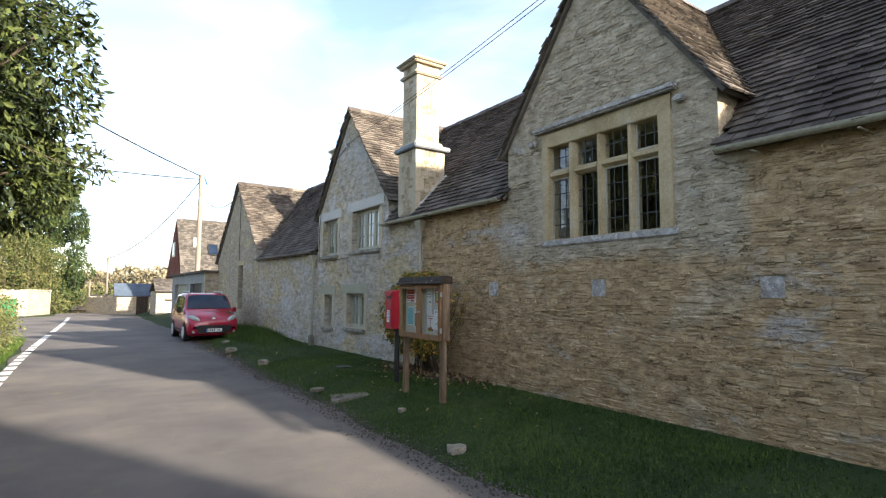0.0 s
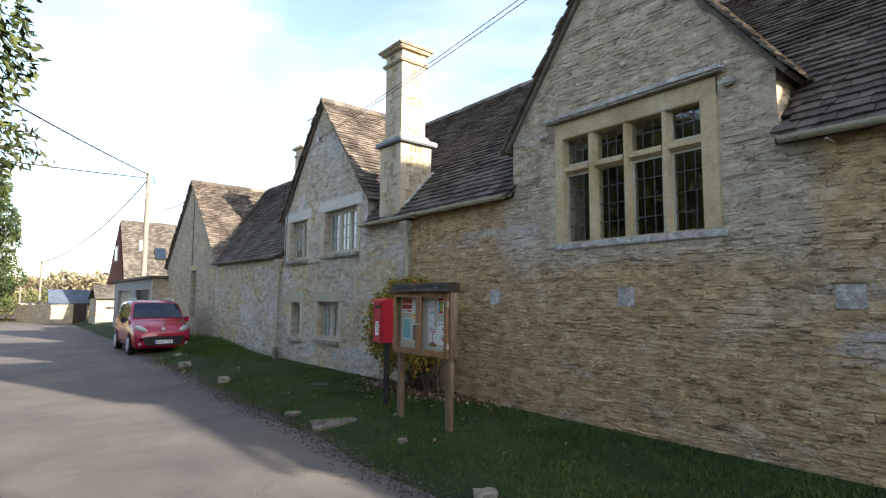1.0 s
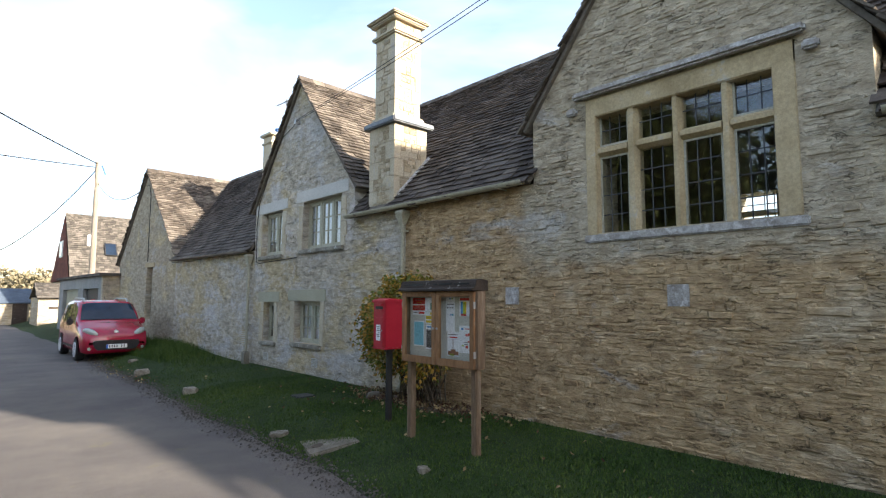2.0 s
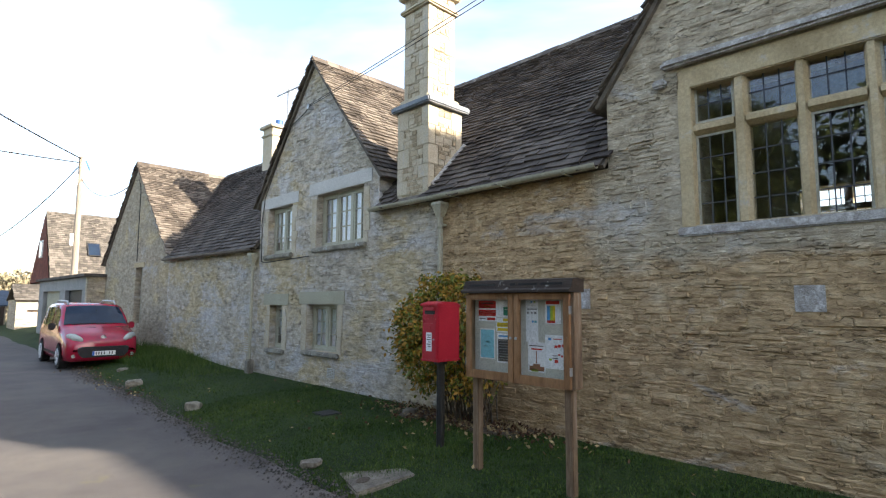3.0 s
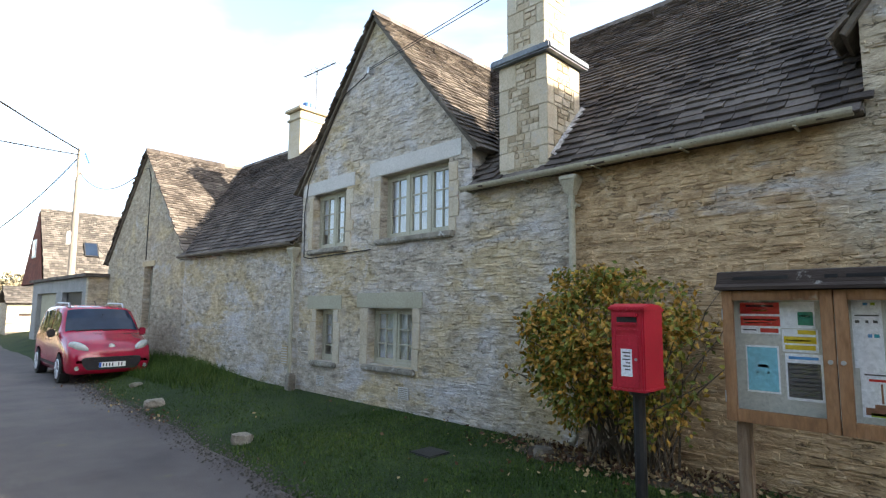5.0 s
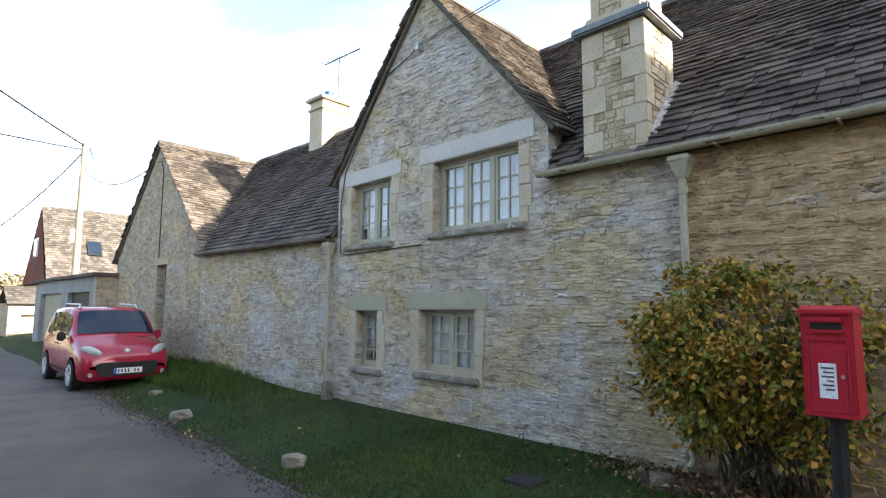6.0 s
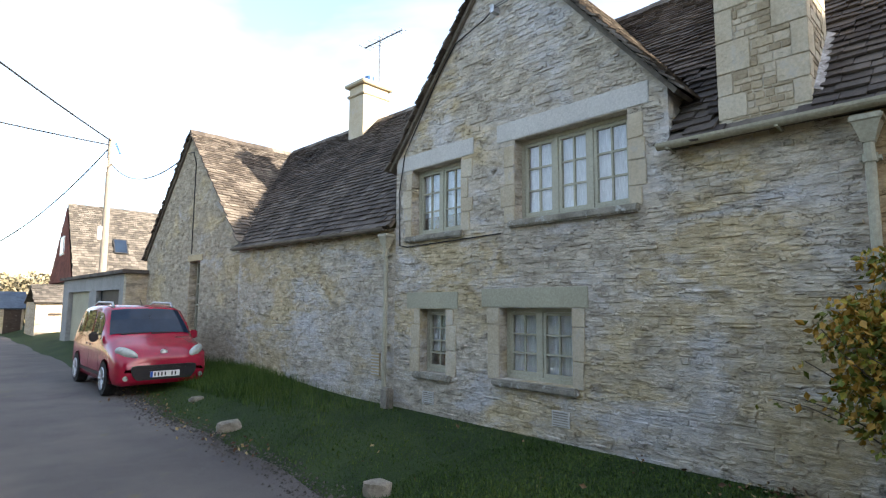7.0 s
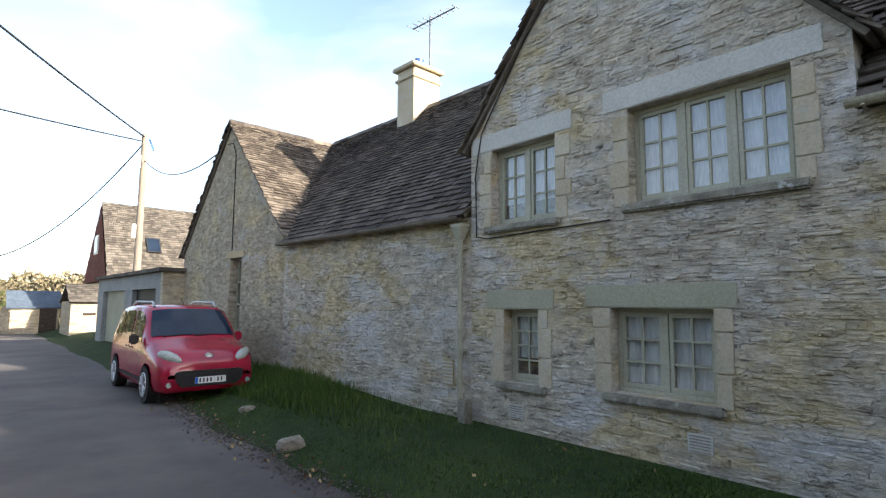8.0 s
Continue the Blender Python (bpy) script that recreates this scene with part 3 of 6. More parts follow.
def blades(name, count, pick, height, material, seed, label):
    r = random.Random(seed)
    verts, faces = [], []
    while len(faces) < count:
        x, y = pick(r)
        patch = noise.noise(Vector((x * 0.9, y * 0.9, 0)))
        h = height * r.uniform(0.5, 1.4) * (1 + 0.5 * patch)
        a, lean = r.uniform(0, 6.283), r.uniform(0.1, 0.8)
        z, w = ground_z(x, y) - 0.008, r.uniform(0.004, 0.009)
        c, s = math.cos(a), math.sin(a)
        k = len(verts)
        verts += [(x - s * w, y + c * w, z), (x + s * w, y - c * w, z), (x + c * h * lean, y + s * h * lean, z + h)]
        faces.append((k, k + 1, k + 2))
    return raw(name, verts, faces, material, kind="stuff", label=label)


def in_verge(r):
    y = r.uniform(0.5, 27) if r.random() < 0.55 else r.uniform(2.5, 13)
    x0 = kerb_x(y) + abs(r.gauss(0, 0.08)) - 0.02
    x1 = 5.93 - 0.04 * max(0.0, y - 15.7)
    if 7.75 < y < 10.35:
        x1 = 5.42 + 0.5 * smooth(9.7, 10.35, y) + 0.5 * smooth(8.2, 7.75, y) + 0.12 * math.sin(y * 5) + r.uniform(-0.08, 0.08)
    return r.uniform(x0, x1), y


blades("lawn_grass", 150000, in_verge, 0.03, M_GRASS, 11, "short mown green grass on the verge below the walls")
blades("long_grass", 9000, lambda r: (r.uniform(4.3, 5.75), r.gauss(20.0, 1.6)), 0.17, M_GRASS, 12, "longer uncut grass against the wall beside the car")
blades("verge_grass", 14000, lambda r: (-1.45 - abs(r.gauss(0, 1.1)), r.uniform(8, 24)), 0.16, M_GRASS, 13, "rough grass at the foot of the hedge")


# ---- hall and cottage ----
X0 = 5.97
ZE, UR, ZR = 3.36, 3.05, 6.74
UE = -0.13
PITCH = (ZR - ZE) / (UR - UE)
G1 = (3.25, 6.92, 4.2, 6.68)
G2 = (11.25, 15.72, 4.05, 6.72)


def main_z(u, ze=ZE, zr=ZR, ur=UR):
    return ze + (zr - ze) / (ur - UE) * (min(u, 2 * ur - u) - UE)


def roof_slabs(bm, y0, y1, gables, ze, ur, zr, back):
    def p(u, y):
        return (2 * ur - u if back else u, y, main_z(u, ze, zr, ur))
    cuts = sorted([y0, y1] + [c for g in gables for c in g[:2] if y0 < c < y1])
    for a, b in zip(cuts, cuts[1:]):
        g = next((g for g in gables if g[0] <= (a + b) / 2 <= g[1]), None)
        if g is None:
            slab(bm, [p(UE, a), p(UE, b), p(ur, b), p(ur, a)], 0.05)
        else:
            pt = (zr - ze) / (ur - UE)
            uk, ua = UE + (g[2] - ze) / pt, min(ur - 0.02, UE + (g[3] - ze) / pt)
            mid = (g[0] + g[1]) / 2
            slab(bm, [p(uk, a), p(ua, mid), p(ur, mid), p(ur, a)], 0.05)
            if b > mid + 0.01:
                slab(bm, [p(ua, mid), p(uk, b), p(ur, b), p(ur, mid)], 0.05)


def cheeks(parent, material, g, ze, ur, zr):
    """The two small triangles of wall between a gable's front and the main roof."""
    pt = (zr - ze) / (ur - UE)
    uk = UE + (g[2] - ze) / pt
    for y, s in ((g[0], 1), (g[1], -1)):
        bm = bmesh.new()
        v = [bm.verts.new(q) for yy in (y, y + s * 0.3) for q in ((0.5, yy, main_z(0.5) - 0.05), (0.5, yy, g[2]), (uk, yy, g[2]))]
        bm.faces.new(v[:3])
        bm.faces.new(v[3:][::-1])
        for i in range(3):
            bm.faces.new((v[i], v[3 + i], v[3 + (i + 1) % 3], v[(i + 1) % 3]))
        part("gable_cheek", bm, material, parent)


def gable_keep(y_from, gables, ze, ur, zr, clear=()):
    ln = math.hypot(ur - UE, zr - ze)

    def keep(s, u):
        y, uu, z = y_from + s, UE + u * (ur - UE) / ln, ze + u * (zr - ze) / ln
        for a, b, zk, za in gables:
            if a - 0.02 < y < b + 0.02:
                zg = zk + (za - zk) * (1 - abs(y - (a + b) / 2) / ((b - a) / 2))
                if uu < 0 or z < zg + 0.03:
                    return False
        return not any(c[0] < y < c[1] and uu < c[2] for c in clear)
    return keep, ln


def gable_roof(parent, g, end, mz, material, seed, front=-0.1, label="", piece=None, lift=0.06):
    """The pair of slated slopes over a front gable, running back to the main roof."""
    y0, y1, zk, za = g
    mid, half = (y0 + y1) / 2, (y1 - y0) / 2
    sl = (za - zk) / half
    ov = 0.13
    bm = bmesh.new()
    for s, ye in ((-1, y0), (1, y1)):
        slab(bm, [(front + 0.04, ye + s * ov, zk - sl * ov + lift), (end, ye + s * ov, zk - sl * ov + lift), (end, mid, za + lift), (front + 0.04, mid, za + lift)], 0.05)
    ob = part("gable_roof", bm, M_BATTEN, parent, label)
    ln = math.hypot(half + ov, sl * (half + ov))
    for s, ye in ((-1, y0), (1, y1)):
        def keep(q, u, s=s):
            return zk - sl * ov + u / ln * sl * (half + ov) > mz(front + q) - 0.12
        slating(ob, (front, ye + s * ov, zk - sl * ov + lift), (1, 0, 0), (0, -s * (half + ov), sl * (half + ov)), end - front, ln, keep, material, piece or M_SLATE_PIECE, None, seed + s, 0.13, 0.08)
    bm = bmesh.new()
    x, r = front, random.Random(seed + 9)
    while x < end - 0.2:
        w = r.uniform(0.3, 0.42)
        v = [(-0.12, -0.13), (0, 0.02 + r.uniform(0, 0.012)), (0.12, -0.13), (0, -0.04)]
        ring = [[bm.verts.new((q, mid + a, za + lift + 0.09 + b)) for a, b in v] for q in (x, x + w - 0.01)]
        for i in range(4):
            bm.faces.new((ring[0][i], ring[0][(i + 1) % 4], ring[1][(i + 1) % 4], ring[1][i]))
        bm.faces.new(ring[0])
        bm.faces.new(ring[1][::-1])
        x += w
    part("ridge_capping", bm, M_SLATE_WARM, ob, "lichened stone ridge capping", kind="stuff")
    return ob


def main_roof(parent, y0, y1, gables, ze, ur, zr, seed, clear=(), stretch=None, label=""):
    bm = bmesh.new()
    roof_slabs(bm, y0, y1, gables, ze, ur, zr, False)
    roof_slabs(bm, y0, y1, [], ze, ur, zr, True) if not gables or gables[0] is not G1 else roof_slabs(bm, y0, y1, gables, ze, ur, zr, True)
    bmesh.ops.remove_doubles(bm, verts=bm.verts, dist=0.002)
    ob = part("roof", bm, M_BATTEN, parent, label)
    keep, ln = gable_keep(y0, gables, ze, ur, zr, clear)
    slating(ob, (UE, y0, ze), (0, 1, 0), (ur - UE, 0, zr - ze), y1 - y0, ln, keep, M_SLATE, M_SLATE_PIECE, stretch, seed)
    bm = bmesh.new()
    y, r = y0, random.Random(seed + 3)
    while y < y1 - 0.05:
        w = min(r.uniform(0.32, 0.45), y1 - y)
        v = [(-0.13, -0.12), (0, 0.03 + r.uniform(0, 0.012)), (0.13, -0.12), (0, -0.04)]
        ring = [[bm.verts.new((ur + a, q, zr + 0.06 + b)) for a, b in v] for q in (y, y + w - 0.008)]
        for i in range(4):
            bm.faces.new((ring[0][i], ring[0][(i + 1) % 4], ring[1][(i + 1) % 4], ring[1][i]))
        bm.faces.new(ring[0])
        bm.faces.new(ring[1][::-1])
        y += w
    part("ridge_capping", bm, M_SLATE_WARM, ob, "lichened stone ridge capping", kind="stuff")
    return ob


def gutter(parent, y0, y1, u, z, fall=0.0, material=M_CAST, label="sage-painted half-round gutter"):
    bm = bmesh.new()
    ring = []
    for y, zz in ((y0, z), (y1, z + fall)):
        out = [(u + 0.062 * math.cos(a), y, zz + 0.062 * math.sin(a)) for a in (math.pi + math.pi * i / 8 for i in range(9))]
        inn = [(u + 0.05 * math.cos(a), y, zz + 0.05 * math.sin(a)) for a in (2 * math.pi - math.pi * i / 8 for i in range(9))]
        ring.append([bm.verts.new(q) for q in out + inn])
    k = len(ring[0])
    for i in range(k):
        bm.faces.new((ring[0][i], ring[0][(i + 1) % k], ring[1][(i + 1) % k], ring[1][i]))
    bm.faces.new(ring[0][::-1])
    bm.faces.new(ring[1])
    ob = part("gutter", bm, material, parent, label)
    y = y0 + 0.4
    while y < y1:
        boxed("bracket", (u - 0.07, u + 0.14, y - 0.012, y + 0.012, z - 0.075, z - 0.062), material, ob)
        y += 0.95
    return ob


def downpipe(parent, y, u, ztop, zbot):
    ob = rod("downpipe", (u, y, zbot), (u, y, ztop), 0.038, M_CAST, parent, label="sage-painted cast-iron downpipe")
    bm = bmesh.new()
    bmesh.ops.create_cone(bm, segments=4, radius1=0.06, radius2=0.13, depth=0.16, matrix=Matrix.Translation((u, y, ztop + 0.04)) @ pose(0, 0, 0, 0, 0, 45), cap_ends=True)
    box(bm, u - 0.1, u + 0.09, y - 0.11, y + 0.11, ztop + 0.12, ztop + 0.18, 0.012)
    part("hopper", bm, M_CAST, ob)
    for z in (zbot + 0.75, ztop - 0.2):
        bm = bmesh.new()
        cyl(bm, (u, y, z), (u, y, z + 0.07), 0.052)
        box(bm, u - 0.008, u + 0.075, y - 0.07, y + 0.07, z + 0.02, z + 0.05)
        part("collar", bm, M_CAST, ob)
    rod("shoe", (u, y, zbot), (u - 0.09, y, zbot - 0.07), 0.038, M_CAST, ob)
    return ob


hall = thing("stone_hall", pose(X0, 0, 0), "long buff rubble-stone hall with a mullioned gable window", "house")
BIGWIN = (3.97, 5.97, 2.58, 4.06)
bm = bmesh.new()
columns(bm, [-0.4, 3.25, 5.085, 6.92, 9.66], gable_top(*G1, ZE - 0.02), -0.3, [BIGWIN], 0, 0.5)
hall_wall = part("wall", bm, M_HALL, hall, "buff and ochre coursed rubble wall with grey lichen")
bm = bmesh.new()
columns(bm, [9.66, 11.25], lambda y: ZE - 0.02, -0.3, [], 0, 0.5)
link_wall = part("wall", bm, M_COT, hall, "grey and buff rubble wall under the chimney")
bm = bmesh.new()
columns(bm, [-0.4, 3.25, 5.085, 6.92, 11.25], gable_top(*G1, ZE - 0.02), -0.3, [(3.97, 6.2, 2.58, 3.85)], 5.6, 6.1)
part("back_wall", bm, M_PLASTER, hall)
for ya, yb in ((-0.4, 0.05), (10.8, 11.25), (15.4, 15.72)):
    bm = bmesh.new()
    pts = [(0.5, -0.3), (5.6, -0.3), (5.6, main_z(0.5) - 0.06), (UR, ZR - 0.06), (0.5, main_z(0.5) - 0.06)]
    f0, f1 = [bm.verts.new((u, ya, z)) for u, z in pts], [bm.verts.new((u, yb, z)) for u, z in pts]
    bm.faces.new(f0)
    bm.faces.new(f1[::-1])
    for i in range(5):
        bm.faces.new((f0[i], f1[i], f1[(i + 1) % 5], f0[(i + 1) % 5]))
    part("end_wall", bm, M_HALL, hall)
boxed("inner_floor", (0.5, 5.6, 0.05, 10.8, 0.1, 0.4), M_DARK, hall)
cheeks(hall, M_HALL, G1, ZE, UR, ZR)
CH = (10.0, 10.76)
main_roof(hall, -0.46, 11.25, [G1], ZE, UR, ZR, 21, clear=[(CH[0] - 0.02, CH[1] + 0.02, 0.8)], stretch=(7.5, 10.3, 0.0, 1.2), label="steep stone-slated roof, dark with moss")
gable_roof(hall, G1, 6.2, main_z, M_SLATE_WARM, 31, label="stone-slated front gable roof")
gutter(hall, -0.46, 3.2, -0.17, ZE - 0.03, 0.05)
gutter(hall, 6.98, 11.3, -0.17, ZE + 0.02, 0.0)
downpipe(hall, 9.63, -0.09, 3.1, 0.35)

# dressed window of the hall
win = boxed("hall_window", (-0.012, 0.2, 3.83, 6.1, 4.03, 4.27), M_ASHLAR, hall, 0.012, "stone mullion and transom window of eight leaded lights")
for ya, yb in ((3.83, 4.03), (5.96, 6.1)):
    boxed("jamb", (-0.014, 0.22, ya, yb, 2.56, 4.058), M_ASHLAR, win, 0.01)
LIGHTS = ((4.03, 4.42), (4.53, 4.94), (5.05, 5.45), (5.58, 5.96))
for (a, b), (c, d) in zip(LIGHTS, LIGHTS[1:]):
    bm = bmesh.new()
    pro = [(0.015, b + 0.03), (0.015, c - 0.03), (0.09, c), (0.19, c), (0.19, b), (0.09, b)]
    lo, hi = [bm.verts.new((u, y, 2.57)) for u, y in pro], [bm.verts.new((u, y, 4.06)) for u, y in pro]
    bm.faces.new(lo)
    bm.faces.new(hi[::-1])
    for i in range(6):
        bm.faces.new((lo[i], hi[i], hi[(i + 1) % 6], lo[(i + 1) % 6]))
    part("mullion", bm, M_ASHLAR, win)
for a, b in LIGHTS:
    bm = bmesh.new()
    pro = [(0.02, 3.57), (0.02, 3.62), (0.09, 3.66), (0.18, 3.66), (0.18, 3.53), (0.09, 3.53)]
    lo, hi = [bm.verts.new((u, a - 0.01, z)) for u, z in pro], [bm.verts.new((u, b + 0.01, z)) for u, z in pro]
    bm.faces.new(lo)
    bm.faces.new(hi[::-1])
    for i in range(6):
        bm.faces.new((lo[i], hi[i], hi[(i + 1) % 6], lo[(i + 1) % 6]))
    part("transom", bm, M_ASHLAR, win)
boxed("sill", (-0.03, 0.22, 3.78, 6.14, 2.47, 2.565), M_HOOD, win, 0.015, "sloping sill white with lichen")
bm = bmesh.new()
box(bm, -0.11, 0.0, 3.72, 6.24, 4.28, 4.37, 0.025)
for ya in (3.62, 6.2):
    box(bm, -0.09, 0.0, ya, ya + 0.14, 4.1, 4.19, 0.02)
part("hood_mould", bm, M_HOOD, win, "lichened stone hood mould")
for i, (a, b) in enumerate(LIGHTS):
    for z0, z1, rows in ((2.57, 3.53, 4), (3.66, 4.06, 2)):
        pane(win, 0.12, a, b, z0, z1, M_GLASS)
        bm = bmesh.new()
        for j in range(1, 3):
            y = a + (b - a) * j / 3
            box(bm, 0.112, 0.117, y - 0.006, y + 0.006, z0, z1)
        for j in range(1, rows):
            z = z0 + (z1 - z0) * j / rows
            box(bm, 0.108, 0.1118, a, b, z - 0.006, z + 0.006)
        part("leading", bm, M_CAME, win)
        if i in (0, 3) or (i == 1 and z0 < 3):
            bm = bmesh.new()
            for q in ((a, a + 0.022, z0, z1), (b - 0.022, b, z0, z1), (a + 0.022, b - 0.022, z0, z0 + 0.022), (a + 0.022, b - 0.022, z1 - 0.022, z1)):
                box(bm, 0.09, 0.107, *q)
            part("casement", bm, M_IRON_FRAME, win)
bwin = boxed("back_window", (5.75, 5.9, 3.97, 6.2, 3.42, 3.52), M_ASHLAR, hall)
for y in (4.47, 5.0, 5.52):
    boxed("mullion", (5.76, 5.89, y - 0.06, y + 0.06, 2.58, 3.85), M_ASHLAR, bwin)
for i in range(1, 12):
    y = 3.97 + 2.0 * i / 12
    boxed("came", (5.82, 5.83, y - 0.008, y + 0.008, 2.58, 3.85), M_CAME, bwin)
for i in range(1, 6):
    boxed("came", (5.81, 5.82, 3.97, 6.2, 2.58 + 1.27 * i / 6 - 0.008, 2.58 + 1.27 * i / 6 + 0.008), M_CAME, bwin)
for y in (7.31, 5.02, 2.74):
    boxed("putlog_block", (-0.012, 0.03, y - 0.118, y + 0.118, 1.712, 1.948), M_HOOD, hall_wall, 0.004, "square pale grey lichened block")
boxed("block_head", (-0.03, 0.03, 2.6, 2.9, 1.945, 1.985), M_HALL_STONE, hall_wall, 0.01)

# chimney of the hall
chim = boxed("chimney", (0.006, 0.75, CH[0] + 0.01, CH[1] - 0.01, 3.2, 4.96), M_CHIM, hall, 0, "tall dressed-stone chimney stack with lead weathering")
boxed("lead_flashing", (-0.09, 0.87, CH[0] - 0.1, CH[1] + 0.1, 4.96, 5.06), M_LEAD, chim, 0.02, "blue-grey lead ledge")
boxed("weathering", (-0.02, 0.72, CH[0] + 0.0, CH[1] - 0.04, 5.06, 5.16), M_CHIM, chim, 0.03)
boxed("shaft", (0.05, 0.63, CH[0] + 0.07, CH[1] - 0.11, 5.06, 6.95), M_CHIM, chim)
boxed("string_course", (-0.03, 0.7, CH[0] - 0.01, CH[1] - 0.03, 6.68, 6.76), M_CHIM, chim, 0.025)
boxed("cornice", (-0.05, 0.73, CH[0] - 0.03, CH[1] - 0.01, 6.94, 7.0), M_CHIM, chim, 0.02)
boxed("cap", (-0.1, 0.78, CH[0] - 0.08, CH[1] + 0.04, 7.0, 7.06), M_CHIM, chim, 0.02)
boxed("cap_step", (-0.02, 0.7, CH[0] + 0.02, CH[1] - 0.06, 7.06, 7.12), M_CHIM, chim, 0.02)
rod("flue", (0.33, 10.35, 7.1), (0.33, 10.35, 7.24), 0.12, M_CHIM, chim, 0.1)


def stack_masonry(parent, x0, x1, y0, y1, z0, z1, r, quoin):
    """Alternating quoins on three corners of a stack, coursed rubble between them on its two seen faces."""
    z, k = z0, 0
    while z < z1 - 0.05:
        h = min(r.uniform(*quoin), z1 - z)
        if z1 - z - h < 0.12:
            h = z1 - z
        k += 1
        edge = [(0.12, 0.24) if (k + c) % 2 else (0.22, 0.13) for c in range(3)]
        edge = [(a * r.uniform(0.85, 1.3), b * r.uniform(0.85, 1.3)) for a, b in edge]
        p = r.uniform(0.0, 0.004)
        boxed("quoin", (x0 - p, x0 + edge[0][0], y0 - p, y0 + edge[0][1], z + 0.003, z + h - 0.003), M_CHIM, parent, 0.006)
        boxed("quoin", (x0 - p, x0 + edge[1][0], y1 - edge[1][1], y1 + p, z + 0.003, z + h - 0.003), M_CHIM, parent, 0.006)
        boxed("quoin", (x1 - edge[2][0], x1 + p, y0 - p, y0 + edge[2][1], z + 0.003, z + h - 0.003), M_CHIM, parent, 0.006)
        for face, a0, a1 in ((0, y0 + edge[0][1], y1 - edge[1][1]), (1, x0 + edge[0][0], x1 - edge[2][0])):
            q = z
            while q < z + h - 0.02:
                c = min(r.uniform(0.05, 0.11), z + h - q)
                a = a0
                while a < a1 - 0.02:
                    w = min(r.uniform(0.07, 0.2), a1 - a)
                    e = r.uniform(-0.004, 0.006)
                    if face == 0:
                        boxed("stone", (x0 - e, x0 + 0.02, a + 0.005, a + w - 0.005, q + 0.005, q + c - 0.005), M_CHIM_RUBBLE, parent, 0.004)
                    else:
                        boxed("stone", (a + 0.005, a + w - 0.005, y0 - e, y0 + 0.02, q + 0.005, q + c - 0.005), M_CHIM_RUBBLE, parent, 0.004)
                    a += w
                q += c
        z += h


rng = random.Random(8)
stack_masonry(chim, -0.004, 0.76, CH[0], CH[1], 3.3, 4.95, rng, (0.2, 0.34))
stack_masonry(chim, 0.04, 0.64, CH[0] + 0.06, CH[1] - 0.1, 5.16, 6.68, rng, (0.18, 0.3))
stack_masonry(chim, 0.04, 0.64, CH[0] + 0.06, CH[1] - 0.1, 6.76, 6.94, rng, (0.18, 0.2))
bm = bmesh.new()
slab(bm, [(0.05, CH[0] - 0.07, main_z(0.05) + 0.07), (0.8, CH[0] - 0.07, main_z(0.8) + 0.07), (0.8, CH[0] + 0.0, main_z(0.8) + 0.11), (0.05, CH[0] + 0.0, main_z(0.05) + 0.11)], 0.05)
part("mortar_fillet", bm, M_HOOD, chim, "rough mortar fillet against the slates")

cottage = thing("stone_cottage", pose(X0, 0, 0), "two-storey grey rubble-stone cottage with a steep gable", "house")
WINS = [((14.25, 15.32, 2.82, 3.87), 2, 3, (14.0, 15.69, 3.88, 4.12), (14.18, 15.43)), ((11.7, 13.27, 2.85, 3.91), 3, 3, (11.45, 13.57, 3.92, 4.17), (11.58, 13.36)),
        ((12.45, 13.54, 0.83, 1.73), 2, 3, (12.23, 13.85, 1.74, 1.98), (12.37, 13.64)), ((14.54, 15.1, 0.78, 1.7), 1, 4, (14.3, 15.41, 1.71, 1.95), (14.42, 15.21))]
bm = bmesh.new()
columns(bm, [11.25, 13.485, 15.72], gable_top(*G2, ZE - 0.02), -0.3, [w[0] for w in WINS], 0, 0.5)
cot_wall = part("wall", bm, M_COT, cottage, "grey and buff rubble wall with worn limewash")
boxed("back_wall", (5.6, 6.1, 11.25, 15.72, -0.3, ZE), M_COT, cottage)
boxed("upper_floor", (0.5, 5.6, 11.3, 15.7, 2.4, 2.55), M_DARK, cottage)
boxed("room_wall", (1.6, 1.7, 11.3, 15.7, -0.2, 4.2), M_PLASTER, cottage)
cheeks(cottage, M_COT, G2, ZE, UR, ZR)
main_roof(cottage, 11.25, 15.72, [G2], ZE, UR, ZR, 22, label="steep stone-slated roof")
gable_roof(cottage, G2, 3.1, main_z, M_SLATE_WARM, 32, label="stone-slated front gable roof")


